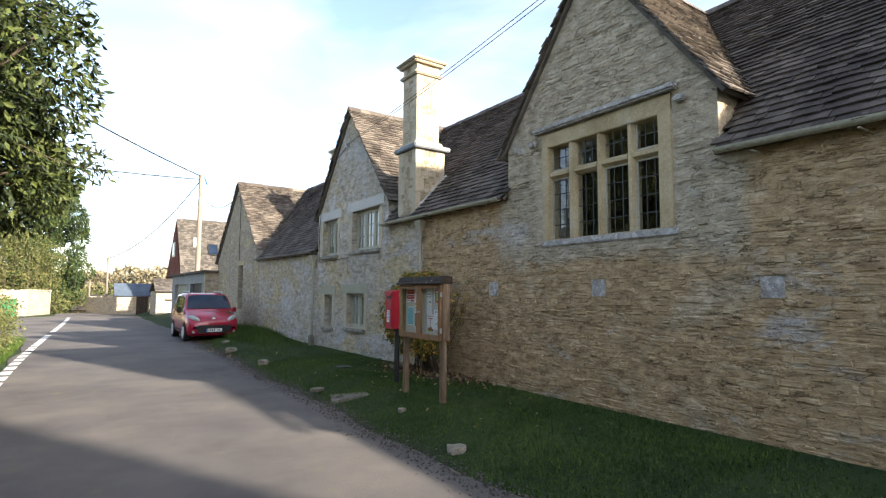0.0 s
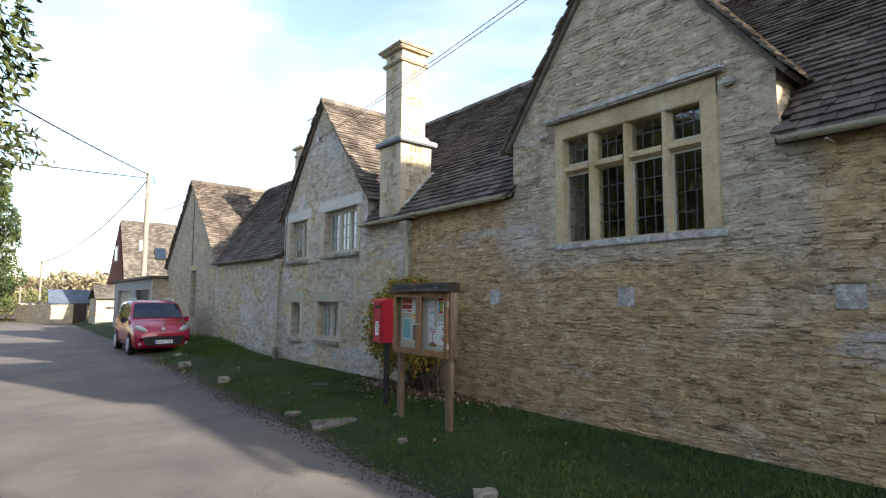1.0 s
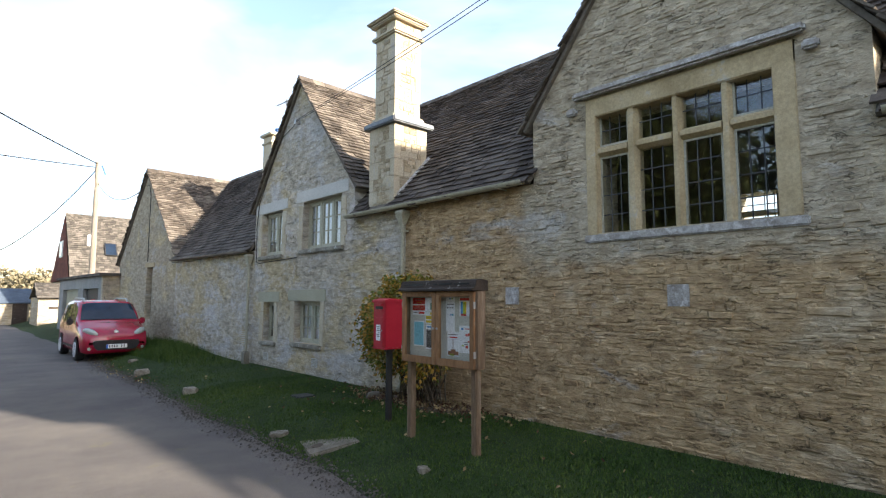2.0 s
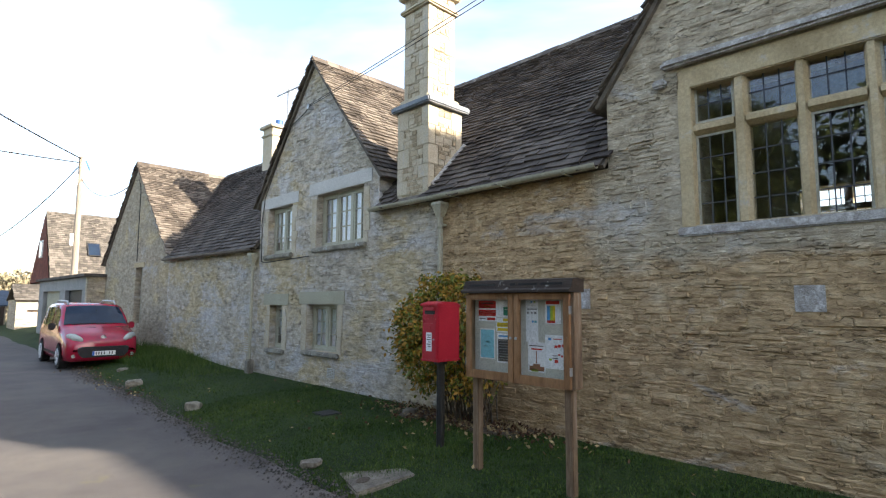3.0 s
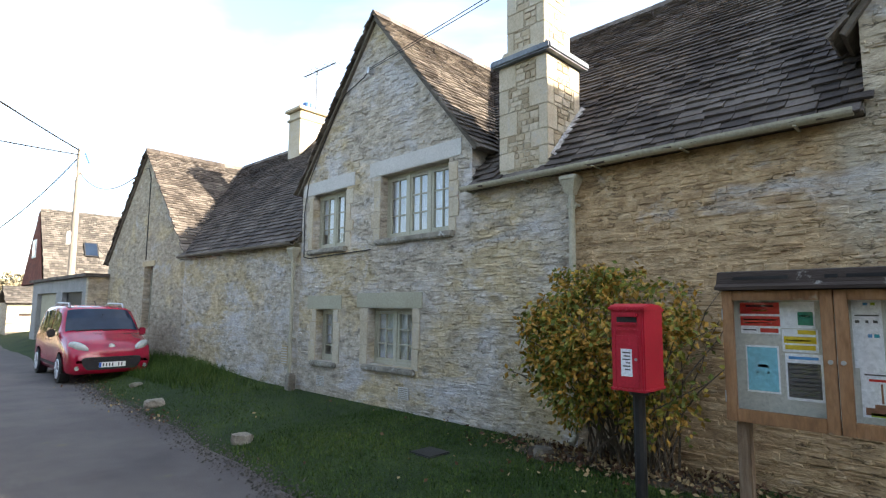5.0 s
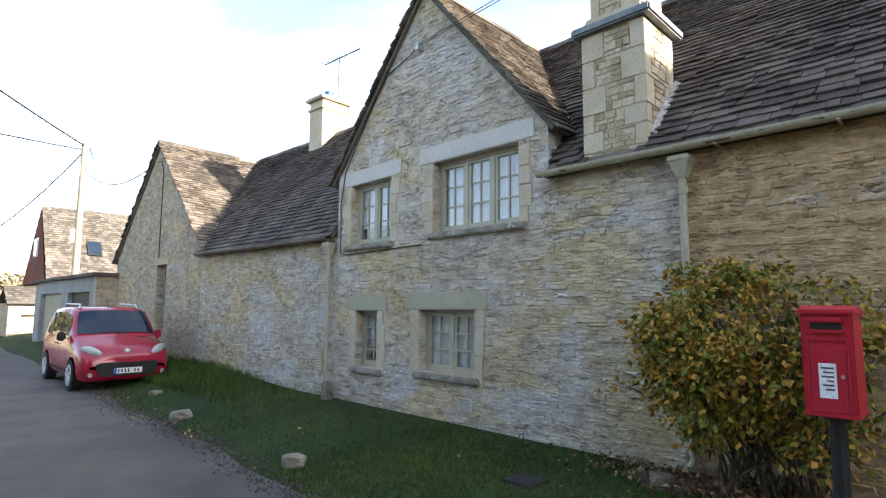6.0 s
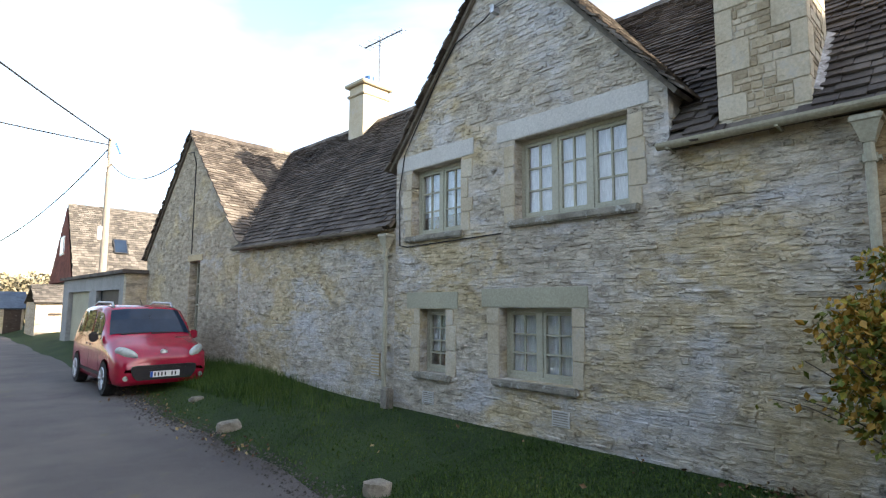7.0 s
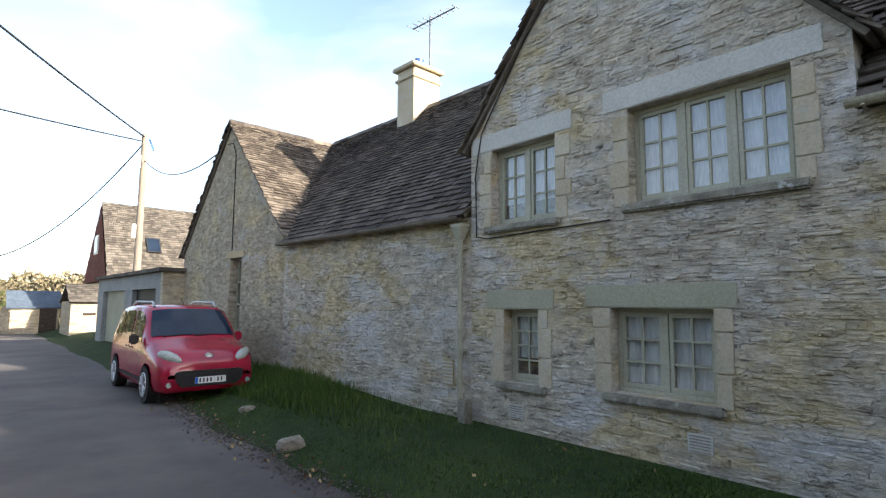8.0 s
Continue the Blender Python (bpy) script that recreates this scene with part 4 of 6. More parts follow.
def casement_window(parent, opening, n, rows, lintel, sill, upper):
    y0, y1, z0, z1 = opening
    f = 0.05
    ob = boxed("window", (0.14, 0.22, y0, y1, z0, z0 + f), M_FRAME, parent, 0.004, "sage-painted casement window with small panes and white curtains")
    boxed("head", (0.14, 0.22, y0, y1, z1 - f, z1), M_FRAME, ob, 0.004)
    for a in (y0, y1 - f):
        boxed("frame_post", (0.14, 0.22, a, a + f, z0 + f, z1 - f), M_FRAME, ob, 0.004)
    w = (y1 - y0 - 2 * f) / n
    for i in range(1, n):
        boxed("mullion", (0.138, 0.22, y0 + f + w * i - 0.03, y0 + f + w * i + 0.03, z0 + f, z1 - f), M_FRAME, ob, 0.004)
    boxed("lintel", (-0.012, 0.14, *lintel[:2], lintel[2], lintel[3]), M_LINTEL if upper else M_LINTEL_OLIVE, ob, 0.006, "long smooth pale grey lintel" if upper else "long smooth olive-grey lintel")
    boxed("sill", (-0.075, 0.15, *sill, z0 - 0.095, z0 - 0.004), M_SILL, ob, 0.02, "mossy dark stone sill")
    for i in range(n):
        a, b = y0 + f + w * i + (0.03 if i else 0), y0 + f + w * (i + 1) - (0.03 if i < n - 1 else 0)
        c, d = z0 + f, z1 - f
        s = 0.042
        bm = bmesh.new()
        for q in ((a + 0.004, a + s, c + 0.004, d - 0.004), (b - s, b - 0.004, c + 0.004, d - 0.004), (a + s, b - s, c + 0.004, c + s + 0.01), (a + s, b - s, d - s, d - 0.004)):
            box(bm, 0.15, 0.2, *q)
        sash = part("sash", bm, M_FRAME, ob)
        bm = bmesh.new()
        box(bm, 0.158, 0.19, (a + b) / 2 - 0.011, (a + b) / 2 + 0.011, c + s + 0.01, d - s)
        for j in range(1, rows):
            z = c + s + (d - c - 2 * s) * j / rows
            box(bm, 0.16, 0.188, a + s, b - s, z - 0.011, z + 0.011)
        part("glazing_bar", bm, M_FRAME, sash)
        pane(sash, 0.174, a + s, b - s, c + s, d - s, M_GLASS_COT)
    bm = bmesh.new()
    m = 40
    low = z0 + (0.3 if n == 1 or (upper and n == 2) else 0.0)
    vs = [[bm.verts.new((0.212 + 0.007 * math.sin(i * 1.35) + 0.004 * math.sin(i * 0.5), y0 + (y1 - y0) * i / m, z)) for z in (low, z1)] for i in range(m + 1)]
    for p, q in zip(vs, vs[1:]):
        bm.faces.new((p[0], q[0], q[1], p[1]))
    bmesh.ops.solidify(bm, geom=bm.faces, thickness=0.004)
    part("curtain", bm, M_CURTAIN, ob, "white net curtain")
    r = random.Random(int(y0 * 100))
    z = z0 - 0.02
    while z < z1 - 0.1:
        h = min(r.uniform(0.2, 0.42), z1 - z)
        for ya, yb in ((y0 - r.uniform(0.13, 0.24), y0 - 0.002), (y1 + 0.002, y1 + r.uniform(0.13, 0.24))):
            boxed("jamb_stone", (-0.014, 0.13, ya, yb, z + 0.005, z + h - 0.005), M_CHIM, ob, 0.006)
        z += h
    return ob


for k, (op, n, rows, lin, sil) in enumerate(WINS):
    casement_window(cottage, op, n, rows, lin, sil, k < 2)
for y, z in ((12.62, 0.46), (14.9, 0.42)):
    v_ = boxed("air_vent", (-0.016, 0.02, y - 0.12, y + 0.12, z - 0.09, z + 0.09), M_LINTEL, cot_wall, 0.004, "pierced terracotta air vent")
    for i in range(6):
        boxed("slot", (-0.0185, -0.0165, y - 0.1, y + 0.1, z - 0.078 + i * 0.028, z - 0.066 + i * 0.028), M_SILL, v_)
cable("cable", [(-0.012, 15.62, 3.5), (-0.012, 15.6, 2.7), (-0.02, 15.4, 2.66), (-0.02, 13.5, 2.7)], 0.009, cottage, M_WIRE)
cable("cable", [(-0.02, 15.63, 3.5), (-0.02, 15.5, 4.15), (-0.02, 14.7, 5.25), (-0.02, 14.35, 5.62), (-0.05, 13.75, 5.75), (-0.1, 13.55, 5.8)], 0.009, cottage, M_WIRE)

# ---- low wing, barn ----
ROT = pose(X0, 15.75, 0, 0, 0, 2.2)
wing = thing("low_wing", ROT, "low rubble-stone wing with limewashed wall", "house")
WZE, WZR, WUR = 3.02, 6.6, 3.1
bm = bmesh.new()
columns(bm, [-0.03, 5.5], lambda y: WZE - 0.02, -0.3, [], 0, 0.5)
wing_wall = part("wall", bm, M_COT, wing, "limewashed rubble wall with yellow patches")
G3 = (5.5, 11.9, 3.2, 6.46)
main_roof(wing, 0.0, 8.7, [G3], WZE, WUR, WZR, 23, label="sagging stone-slated roof dark with moss")
gutter(wing, 0.05, 5.5, -0.17, WZE - 0.02, 0.04, M_RUST, "weathered brown half-round gutter")
downpipe(wing, 0.1, -0.09, 2.72, 0.35)
v_ = boxed("air_vent", (-0.02, 0.02, 0.3, 0.52, 0.62, 0.98), M_ASHLAR, wing_wall, 0.004, "buff louvred air vent")
for i in range(7):
    boxed("louvre", (-0.026, -0.021, 0.31, 0.51, 0.64 + i * 0.048, 0.66 + i * 0.048), M_LINTEL, v_)
barn = thing("gabled_barn", ROT, "tall gabled rubble-stone barn with a narrow window", "house")
BWIN = (7.75, 8.45, 1.05, 2.9)
bm = bmesh.new()
columns(bm, [5.5, 8.7, 11.9], gable_top(*G3, 3.2), -0.3, [BWIN], 0, 0.5)
barn_wall = part("wall", bm, M_BARN, barn, "grey rubble gable wall")
boxed("side_wall", (0.5, 6, 11.4, 11.9, -0.3, 3.2), M_COT, barn)
gable_roof(barn, G3, 3.25, lambda u: main_z(u, WZE, WZR, WUR), M_SLATE_WARM, 33, label="stone-slated barn roof, sunlit and mossy")
bm = bmesh.new()
for q in ((7.75, 7.8, 1.05, 2.9), (8.4, 8.45, 1.05, 2.9), (7.8, 8.4, 1.05, 1.1), (7.8, 8.4, 2.85, 2.9), (7.8, 8.4, 1.72, 1.76), (7.8, 8.4, 2.28, 2.32)):
    box(bm, 0.2, 0.27, *q)
bw = part("window", bm, M_FRAME, barn, "tall narrow painted window in a deep reveal")
pane(bw, 0.236, 7.8, 8.4, 1.1, 2.85, M_GLASS_COT)
boxed("lintel", (-0.012, 0.2, 7.6, 8.6, 2.902, 3.06), M_ASHLAR, bw, 0.006)
boxed("blind", (0.35, 0.36, 7.75, 8.45, 1.05, 2.9), M_PLASTER, bw)
cable("cable", [(-0.02, 8.95, 6.0), (-0.02, 8.55, 5.95), (-0.02, 8.35, 5.6), (-0.02, 8.33, 3.1)], 0.012, barn, M_WIRE)

chim2 = boxed("chimney", (0, 0.84, 0, 0.64, 5.4, 7.3), M_CHIM, wing, 0.012, "short dressed chimney with moulded cap")
for dims in ((-0.05, 0.89, -0.05, 0.69, 7.28, 7.36), (-0.1, 0.94, -0.1, 0.74, 7.56, 7.66), (0.0, 0.84, 0.0, 0.64, 7.3, 7.56)):
    boxed("moulding", dims, M_CHIM, chim2, 0.02)
chim2.location = (2.62, 4.38, 0)
bm = bmesh.new()
cyl(bm, (0.4, 0.3, 7.66), (0.4, 0.3, 7.92), 0.12, 0.13, 14)
part("chimney_pot", bm, M_BLUE_POT, chim2, "blue chimney pot")
aerial = thing("tv_aerial", ROT @ pose(3.15, 4.4, 7.0), "thin metal roof aerial on a mast beside the chimney", "aerial")
rod("mast", (0, 0, -0.6), (0, 0, 2.0), 0.024, M_LEAD, aerial, seg=6)
rod("boom", (-0.1, 0.55, 1.86), (0.15, -0.75, 2.02), 0.02, M_LEAD, aerial, seg=6)
for i in range(9):
    q = i / 8
    p = Vector((-0.1, 0.55, 1.88)).lerp(Vector((0.15, -0.75, 2.04)), q)
    rod("element", p + Vector((-0.2 + 0.08 * q, 0, 0)), p + Vector((0.2 - 0.08 * q, 0, 0)), 0.012, M_LEAD, aerial, seg=5)

# ---- garage, far house, hut, shed ----
garage = thing("garage", pose(4.92, 27.75, 0, 0, 0, 1.5), "flat-roofed rendered garage with two doors", "garage")
bm = bmesh.new()
columns(bm, [0, 8.6], lambda y: 2.68, -0.2, [(0.45, 3.2, -0.1, 2.2), (4.2, 7.6, -0.1, 2.2)], 0, 0.25)
box(bm, 0.25, 3, 8.3, 8.6, -0.2, 2.68)
part("wall", bm, M_CONCRETE, garage, "pale grey rendered front")
boxed("side_wall", (0.0, 3, -0.25, -0.004, -0.2, 2.68), M_BARN, garage, 0, "buff rubble side wall")
boxed("flat_roof", (-0.15, 3.1, -0.36, 8.7, 2.682, 2.8), M_SLATE, garage, 0.01, "dark felt flat roof edge")
boxed("garage_door", (0.16, 0.2, 4.2, 7.6, -0.1, 2.2), M_GARAGE_DOOR, garage, 0, "sage up-and-over garage door")
d_ = boxed("garage_door", (0.16, 0.2, 0.45, 3.2, -0.1, 2.2), M_PLASTIC, garage, 0, "dark slatted garage door")
for i in range(12):
    boxed("slat", (0.15, 0.159, 0.46, 3.19, 0.0 + i * 0.18, 0.16 + i * 0.18), M_PLASTIC, d_)
far_house = thing("far_house", pose(6.05, 42.6, 0), "steep stone-slated house with red tile-hung gable", "house")
boxed("wall", (0.1, 9, 0.4, 7.6, -0.2, 3.0), M_HALL, far_house)
bm = bmesh.new()
slab(bm, [(0, 0, 2.8), (9.2, 0, 2.8), (9.2, 3.3, 7.45), (0, 3.3, 7.45)], 0.1)
slab(bm, [(0, 3.3, 7.45), (9.2, 3.3, 7.45), (9.2, 8.0, 2.8), (0, 8.0, 2.8)], 0.1)
fr_ = part("roof", bm, M_SLATE_FAR, far_house, "pale weathered stone-slated roof")
slating(fr_, (0, 0, 2.8), (1, 0, 0), (0, 3.3, 4.65), 9.2, math.hypot(3.3, 4.65), lambda s, u: not (2.0 < s < 2.75 and 2.1 < u < 3.25), M_SLATE_FAR, M_SLATE_FAR, None, 41, 0.2, 0.14, (0.14, 0.32))
bm = bmesh.new()
v = [bm.verts.new((-0.02, y, z)) for y, z in ((0.5, 2.9), (3.3, 7.3), (7.7, 2.9))]
bm.faces.new(v)
bmesh.ops.solidify(bm, geom=bm.faces, thickness=0.12)
fg = part("gable", bm, M_RED_TILE, far_house, "red tile-hung gable")
tv, tf = [], []
for i in range(26):
    z = 2.95 + i * 0.165
    a, b = 0.5 + (z - 2.9) / 4.4 * 2.8, 7.7 - (z - 2.9) / 4.4 * 4.4
    y = a
    while y < b - 0.1:
        k = len(tv)
        tv += [(-0.06, y, z), (-0.06, y + 0.16, z), (-0.03, y + 0.16, z + 0.2), (-0.03, y, z + 0.2)]
        tf.append((k, k + 1, k + 2, k + 3))
        y += 0.17
raw("tile_hanging", tv, tf, M_RED_TILE, fg, kind="stuff")
fw = boxed("gable_window", (-0.1, -0.02, 3.2, 4.3, 4.5, 5.6), M_PLATE, far_house, 0.01, "white gable window")
boxed("pane", (-0.11, -0.101, 3.3, 4.2, 4.6, 5.5), M_CAR_GLASS, fw)
up = Vector((0, 3.3, 4.65)).normalized()
bm = bmesh.new()
o = Vector((2.0, 0, 2.8)) + up * 2.15 + Vector((0, -0.082, 0.058)) * 1.3
slab(bm, [tuple(o), tuple(o + Vector((0.72, 0, 0))), tuple(o + Vector((0.72, 0, 0)) + up * 1.05), tuple(o + up * 1.05)], 0.05)
sk = part("roof_light", bm, M_BLACK, far_house, "roof window with dark frame")
o2 = o + up * 0.06 + Vector((0.06, -0.006, 0.005))
bm = bmesh.new()
slab(bm, [tuple(o2), tuple(o2 + Vector((0.6, 0, 0))), tuple(o2 + Vector((0.6, 0, 0)) + up * 0.92), tuple(o2 + up * 0.92)], 0.008)
part("pane", bm, M_CAR_GLASS, sk)

hut = thing("stone_hut", pose(4.45, 41.8, 0), "small sunlit stone outbuilding with slated roof", "shed")
hw = boxed("wall", (0, 1.55, 0, 3.5, -0.2, 1.82), M_BARN, hut)
rubble(hw, 0, 3.5, -0.1, lambda y: 1.82, [], M_BARN_STONE, M_BARN_STONE, (0, 0, 0, 0), 78, 1.6)
bm = bmesh.new()
slab(bm, [(-0.1, -0.15, 1.8), (1.7, -0.15, 1.8), (1.7, 1.4, 2.7), (-0.1, 1.4, 2.7)], 0.08)
slab(bm, [(-0.1, 1.4, 2.7), (1.7, 1.4, 2.7), (1.7, 3.6, 1.8), (-0.1, 3.6, 1.8)], 0.08)
hr = part("roof", bm, M_SLATE_FAR, hut)
slating(hr, (-0.1, -0.15, 1.8), (1, 0, 0), (0, 1.55, 0.9), 1.8, 1.79, lambda s, u: True, M_SLATE_FAR, M_SLATE_FAR, None, 43, 0.24, 0.18)
boxed("name_plaque", (0.5, 1.05, -0.02, 0.0, 1.15, 1.27), M_OAK_DARK, hut, 0.01)
shed = thing("slate_shed", pose(2.5, 48.5, 0), "low stone shed with blue slate roof and dark door", "shed")
boxed("wall", (0, 2.2, 0, 3, -0.5, 1.5), M_BARN, shed)
bm = bmesh.new()
slab(bm, [(-0.2, -0.15, 1.48), (2.4, -0.15, 1.48), (2.4, 1.7, 2.45), (-0.2, 1.7, 2.45)], 0.08)
part("roof", bm, M_BLUE_SLATE, shed)
boxed("door", (1.3, 2.1, -0.04, 0.0, -0.2, 1.4), M_OAK_DARK, shed)


def field_wall(name, a, b, h, label):
    d = Vector((b[0] - a[0], b[1] - a[1], 0))
    ang = math.degrees(math.atan2(-d.x, d.y))
    ob = thing(name, pose(a[0], a[1], 0, 0, 0, ang), label, "wall")
    bm = bmesh.new()
    columns(bm, [0, d.length], lambda y: h, -1.0, [], 0, 0.45)
    w = part("core", bm, M_BARN, ob)
    rubble(w, 0, d.length, -0.2, lambda y: h + 0.02, [], M_BARN_STONE, M_BARN_STONE, (0, 0, 0, 0), 77, 1.6)
    r, y = random.Random(3), 0.0
    while y < d.length - 0.2:
        s = r.uniform(0.2, 0.4)
        boxed("coping_stone", (-0.04, 0.49, y, min(y + s - 0.01, d.length), h, h + r.uniform(0.08, 0.16)), M_BARN, ob, 0.015)
        y += s
    return ob


field_wall("garden_wall", (-1.75, 52), (-3.0, 48.5), 1.75, "buff dry-stone garden wall at the bend")
field_wall("garden_wall", (-3.0, 48.5), (-7.5, 46), 1.75, "buff dry-stone garden wall in sunlight")
field_wall("lane_wall", (2.45, 48.6), (0.6, 53), 1.25, "low stone wall in shade")
bin_ = thing("green_bin", pose(-3.9, 45.9, 0), "green plastic bin against the stone wall", "bin")
bm = bmesh.new()
box(bm, -0.5, 0.5, -0.4, 0.4, 0, 1.15, 0.06)
part("body", bm, M_GREEN_BIN, bin_)
boxed("lid", (-0.54, 0.54, -0.44, 0.44, 1.15, 1.25), M_GREEN_BIN, bin_, 0.03)
cot2 = thing("small_barn", pose(-0.4, 66, -0.9), "small pale stone barn below the lane", "house")
bm = bmesh.new()
columns(bm, [0, 1.8, 3.6], gable_top(0, 3.6, 0.9, 2.3, 0.9), -1.5, [], 0, 5)
part("wall", bm, M_HALL, cot2).matrix_local = pose(0, 0, 0, 0, 0, -60)
bm = bmesh.new()
slab(bm, [(-0.1, -0.2, 0.85), (5, -0.2, 0.85), (5, 1.8, 2.4), (-0.1, 1.8, 2.4)])
slab(bm, [(-0.1, 3.8, 0.85), (5, 3.8, 0.85), (5, 1.8, 2.4), (-0.1, 1.8, 2.4)])
part("roof", bm, M_SLATE_WARM, cot2).matrix_local = pose(0, 0, 0, 0, 0, -60)
# Invented block out of view, sized so its shadow covers the near lane.
south = thing("unseen_shade_block", pose(6.2, -26.0, 0), "unseen tall stone block added to cast shade on the lane", "house")
boxed("wall", (0, 2.3, 0, 16.3, -0.2, 9.2), M_HALL, south)
# Added wall out of view; its top draws the straight shadow edge on the asphalt.
shade_wall = thing("unseen_shade_wall", pose(X0, -4.9, 0), "unseen plain stone wall added to cast the straight shadow edge", "wall")
boxed("wall", (0, 0.4, 0, 4.49, -0.2, 3.1), M_HALL, shade_wall)


# ---- post box and notice board ----
post_box = thing("post_box", pose(4.6, 8.29, 0.03), "red cast-iron lamp post box on a black post", "post box")
bm = bmesh.new()
pro = [(-0.19, 1.11), (0.19, 1.11), (0.19, 1.75), (0.1, 1.785), (-0.1, 1.795), (-0.19, 1.775)]
a_ = [bm.verts.new((x, -0.15, z)) for x, z in pro]
b_ = [bm.verts.new((x, 0.15, z)) for x, z in pro]
bm.faces.new(a_)
bm.faces.new(b_[::-1])
for i in range(6):
    bm.faces.new((a_[i], b_[i], b_[(i + 1) % 6], a_[(i + 1) % 6]))
bmesh.ops.bevel(bm, geom=list(bm.edges), offset=0.012, segments=2, affect='EDGES')
case = part("case", bm, M_RED_BOX, post_box, "red painted case")
bm = bmesh.new()
top = [(-0.215, 1.752), (0.2, 1.742), (0.2, 1.762), (0.12, 1.796), (-0.08, 1.81), (-0.215, 1.782)]
a_, b_ = [bm.verts.new((x, -0.165, z)) for x, z in top], [bm.verts.new((x, 0.165, z)) for x, z in top]
bm.faces.new(a_)
bm.faces.new(b_[::-1])
for i in range(6):
    bm.faces.new((a_[i], b_[i], b_[(i + 1) % 6], a_[(i + 1) % 6]))
bmesh.ops.bevel(bm, geom=list(bm.edges), offset=0.008, segments=2, affect='EDGES')
part("cap", bm, M_RED_BOX, case)
case.scale, case.location = (0.9, 0.88, 0.93), (0.0, 0.0, 0.078)
boxed("base_rim", (-0.2, 0.2, -0.16, 0.16, 1.1, 1.125), M_RED_BOX, case, 0.006)
for ya in (-0.125, 0.105):
    boxed("door_rail", (-0.2, -0.186, ya, ya + 0.02, 1.13, 1.6), M_RED_BOX, case, 0.004)
boxed("door_rail", (-0.2, -0.186, -0.105, 0.105, 1.58, 1.6), M_RED_BOX, case, 0.004)
boxed("hood", (-0.225, -0.185, -0.1, 0.1, 1.70, 1.735), M_RED_BOX, case, 0.008)
boxed("slot", (-0.197, -0.188, -0.09, 0.09, 1.655, 1.70), M_BLACK, case, 0, "dark letter slot")
boxed("slot_lip", (-0.215, -0.188, -0.1, 0.1, 1.63, 1.653), M_RED_BOX, case, 0.006)
door = boxed("door", (-0.2, -0.186, -0.105, 0.105, 1.13, 1.55), M_RED_BOX, case, 0.005)
boxed("collection_plate", (-0.2045, -0.2005, -0.045, 0.055, 1.22, 1.44), P_WHITE, case, 0, "white collection notice")
for i, w in enumerate((0.07, 0.06, 0.07, 0.04, 0.065, 0.05)):
    boxed("text_bar", (-0.206, -0.2048, -0.03, -0.03 + w, 1.405 - i * 0.027, 1.415 - i * 0.027), P_DARK, case)
boxed("royal_mark", (-0.204, -0.19, -0.03, 0.03, 1.47, 1.53), M_RED_BOX, case, 0.008)
rod("lock", (-0.207, -0.08, 1.36), (-0.19, -0.08, 1.36), 0.012, M_METAL, case)
rod("post", (0.0, 0.0, 0.05), (0.0, 0.0, 1.12), 0.046, M_BLACK, post_box, label="black iron post")
rod("collar", (0.0, 0.0, 1.06), (0.0, 0.0, 1.112), 0.075, M_BLACK, post_box)

BX, BY0, BY1, BZ0, BZ1 = 4.24, 6.36, 7.54, 1.06, 1.87
board = thing("notice_board", pose(BX, 0, 0), "glazed oak parish notice board on two posts", "notice board")
boxed("back_panel", (0.09, 0.12, BY0, BY1, BZ0, BZ1), M_OAK, board, 0.004)
boxed("felt_panel", (0.075, 0.089, BY0 + 0.03, BY1 - 0.03, BZ0 + 0.03, BZ1 - 0.03), M_FELT, board, 0, "pale grey pinboard")
bm = bmesh.new()
for q in ((BY0, BY0 + 0.03, BZ0, BZ1), (BY1 - 0.03, BY1, BZ0, BZ1), (BY0 + 0.03, BY1 - 0.03, BZ0, BZ0 + 0.03), (BY0 + 0.03, BY1 - 0.03, BZ1 - 0.03, BZ1)):
    box(bm, 0.0, 0.09, *q)
part("case", bm, M_OAK_GREY, board)
YM = (BY0 + BY1) / 2
for a, b, kn in ((BY0 + 0.004, YM - 0.003, YM - 0.03), (YM + 0.003, BY1 - 0.004, YM + 0.03)):
    f = 0.062
    dr = boxed("door", (-0.035, -0.002, a + f, b - f, BZ0 + 0.004, BZ0 + f + 0.02), M_OAK, board, 0.004, "oak framed glazed door")
    boxed("rail", (-0.035, -0.002, a + f, b - f, BZ1 - f, BZ1 - 0.004), M_OAK, dr, 0.004)
    for q in (a, b - f):
        boxed("stile", (-0.035, -0.002, q, q + f, BZ0 + 0.004, BZ1 - 0.004), M_OAK, dr, 0.004)
    pane(dr, -0.018, a + f, b - f, BZ0 + f + 0.02, BZ1 - f, M_GLASS_BOARD)
    rod("lock", (-0.045, kn, 1.46), (-0.034, kn, 1.46), 0.013, M_METAL, dr, seg=12)
    for z in (BZ0 + 0.15, BZ1 - 0.15):
        ye = a if kn > b - 0.2 else b
        boxed("hinge", (-0.034, 0.0, ye - 0.004, ye + 0.004, z - 0.035, z + 0.035), M_METAL, dr)
bm = bmesh.new()
pro = [(-0.085, 1.872), (0.15, 1.872), (0.15, 1.98), (0.05, 1.995), (-0.02, 1.985), (-0.05, 1.91), (-0.085, 1.892)]
a_, b_ = [bm.verts.new((x, BY0 - 0.03, z)) for x, z in pro], [bm.verts.new((x, BY1 + 0.02, z)) for x, z in pro]
bm.faces.new(a_)
bm.faces.new(b_[::-1])
for i in range(7):
    bm.faces.new((a_[i], b_[i], b_[(i + 1) % 7], a_[(i + 1) % 7]))
hd = part("header", bm, M_OAK_DARK, board, "dark weathered oak header with worn carved lettering")
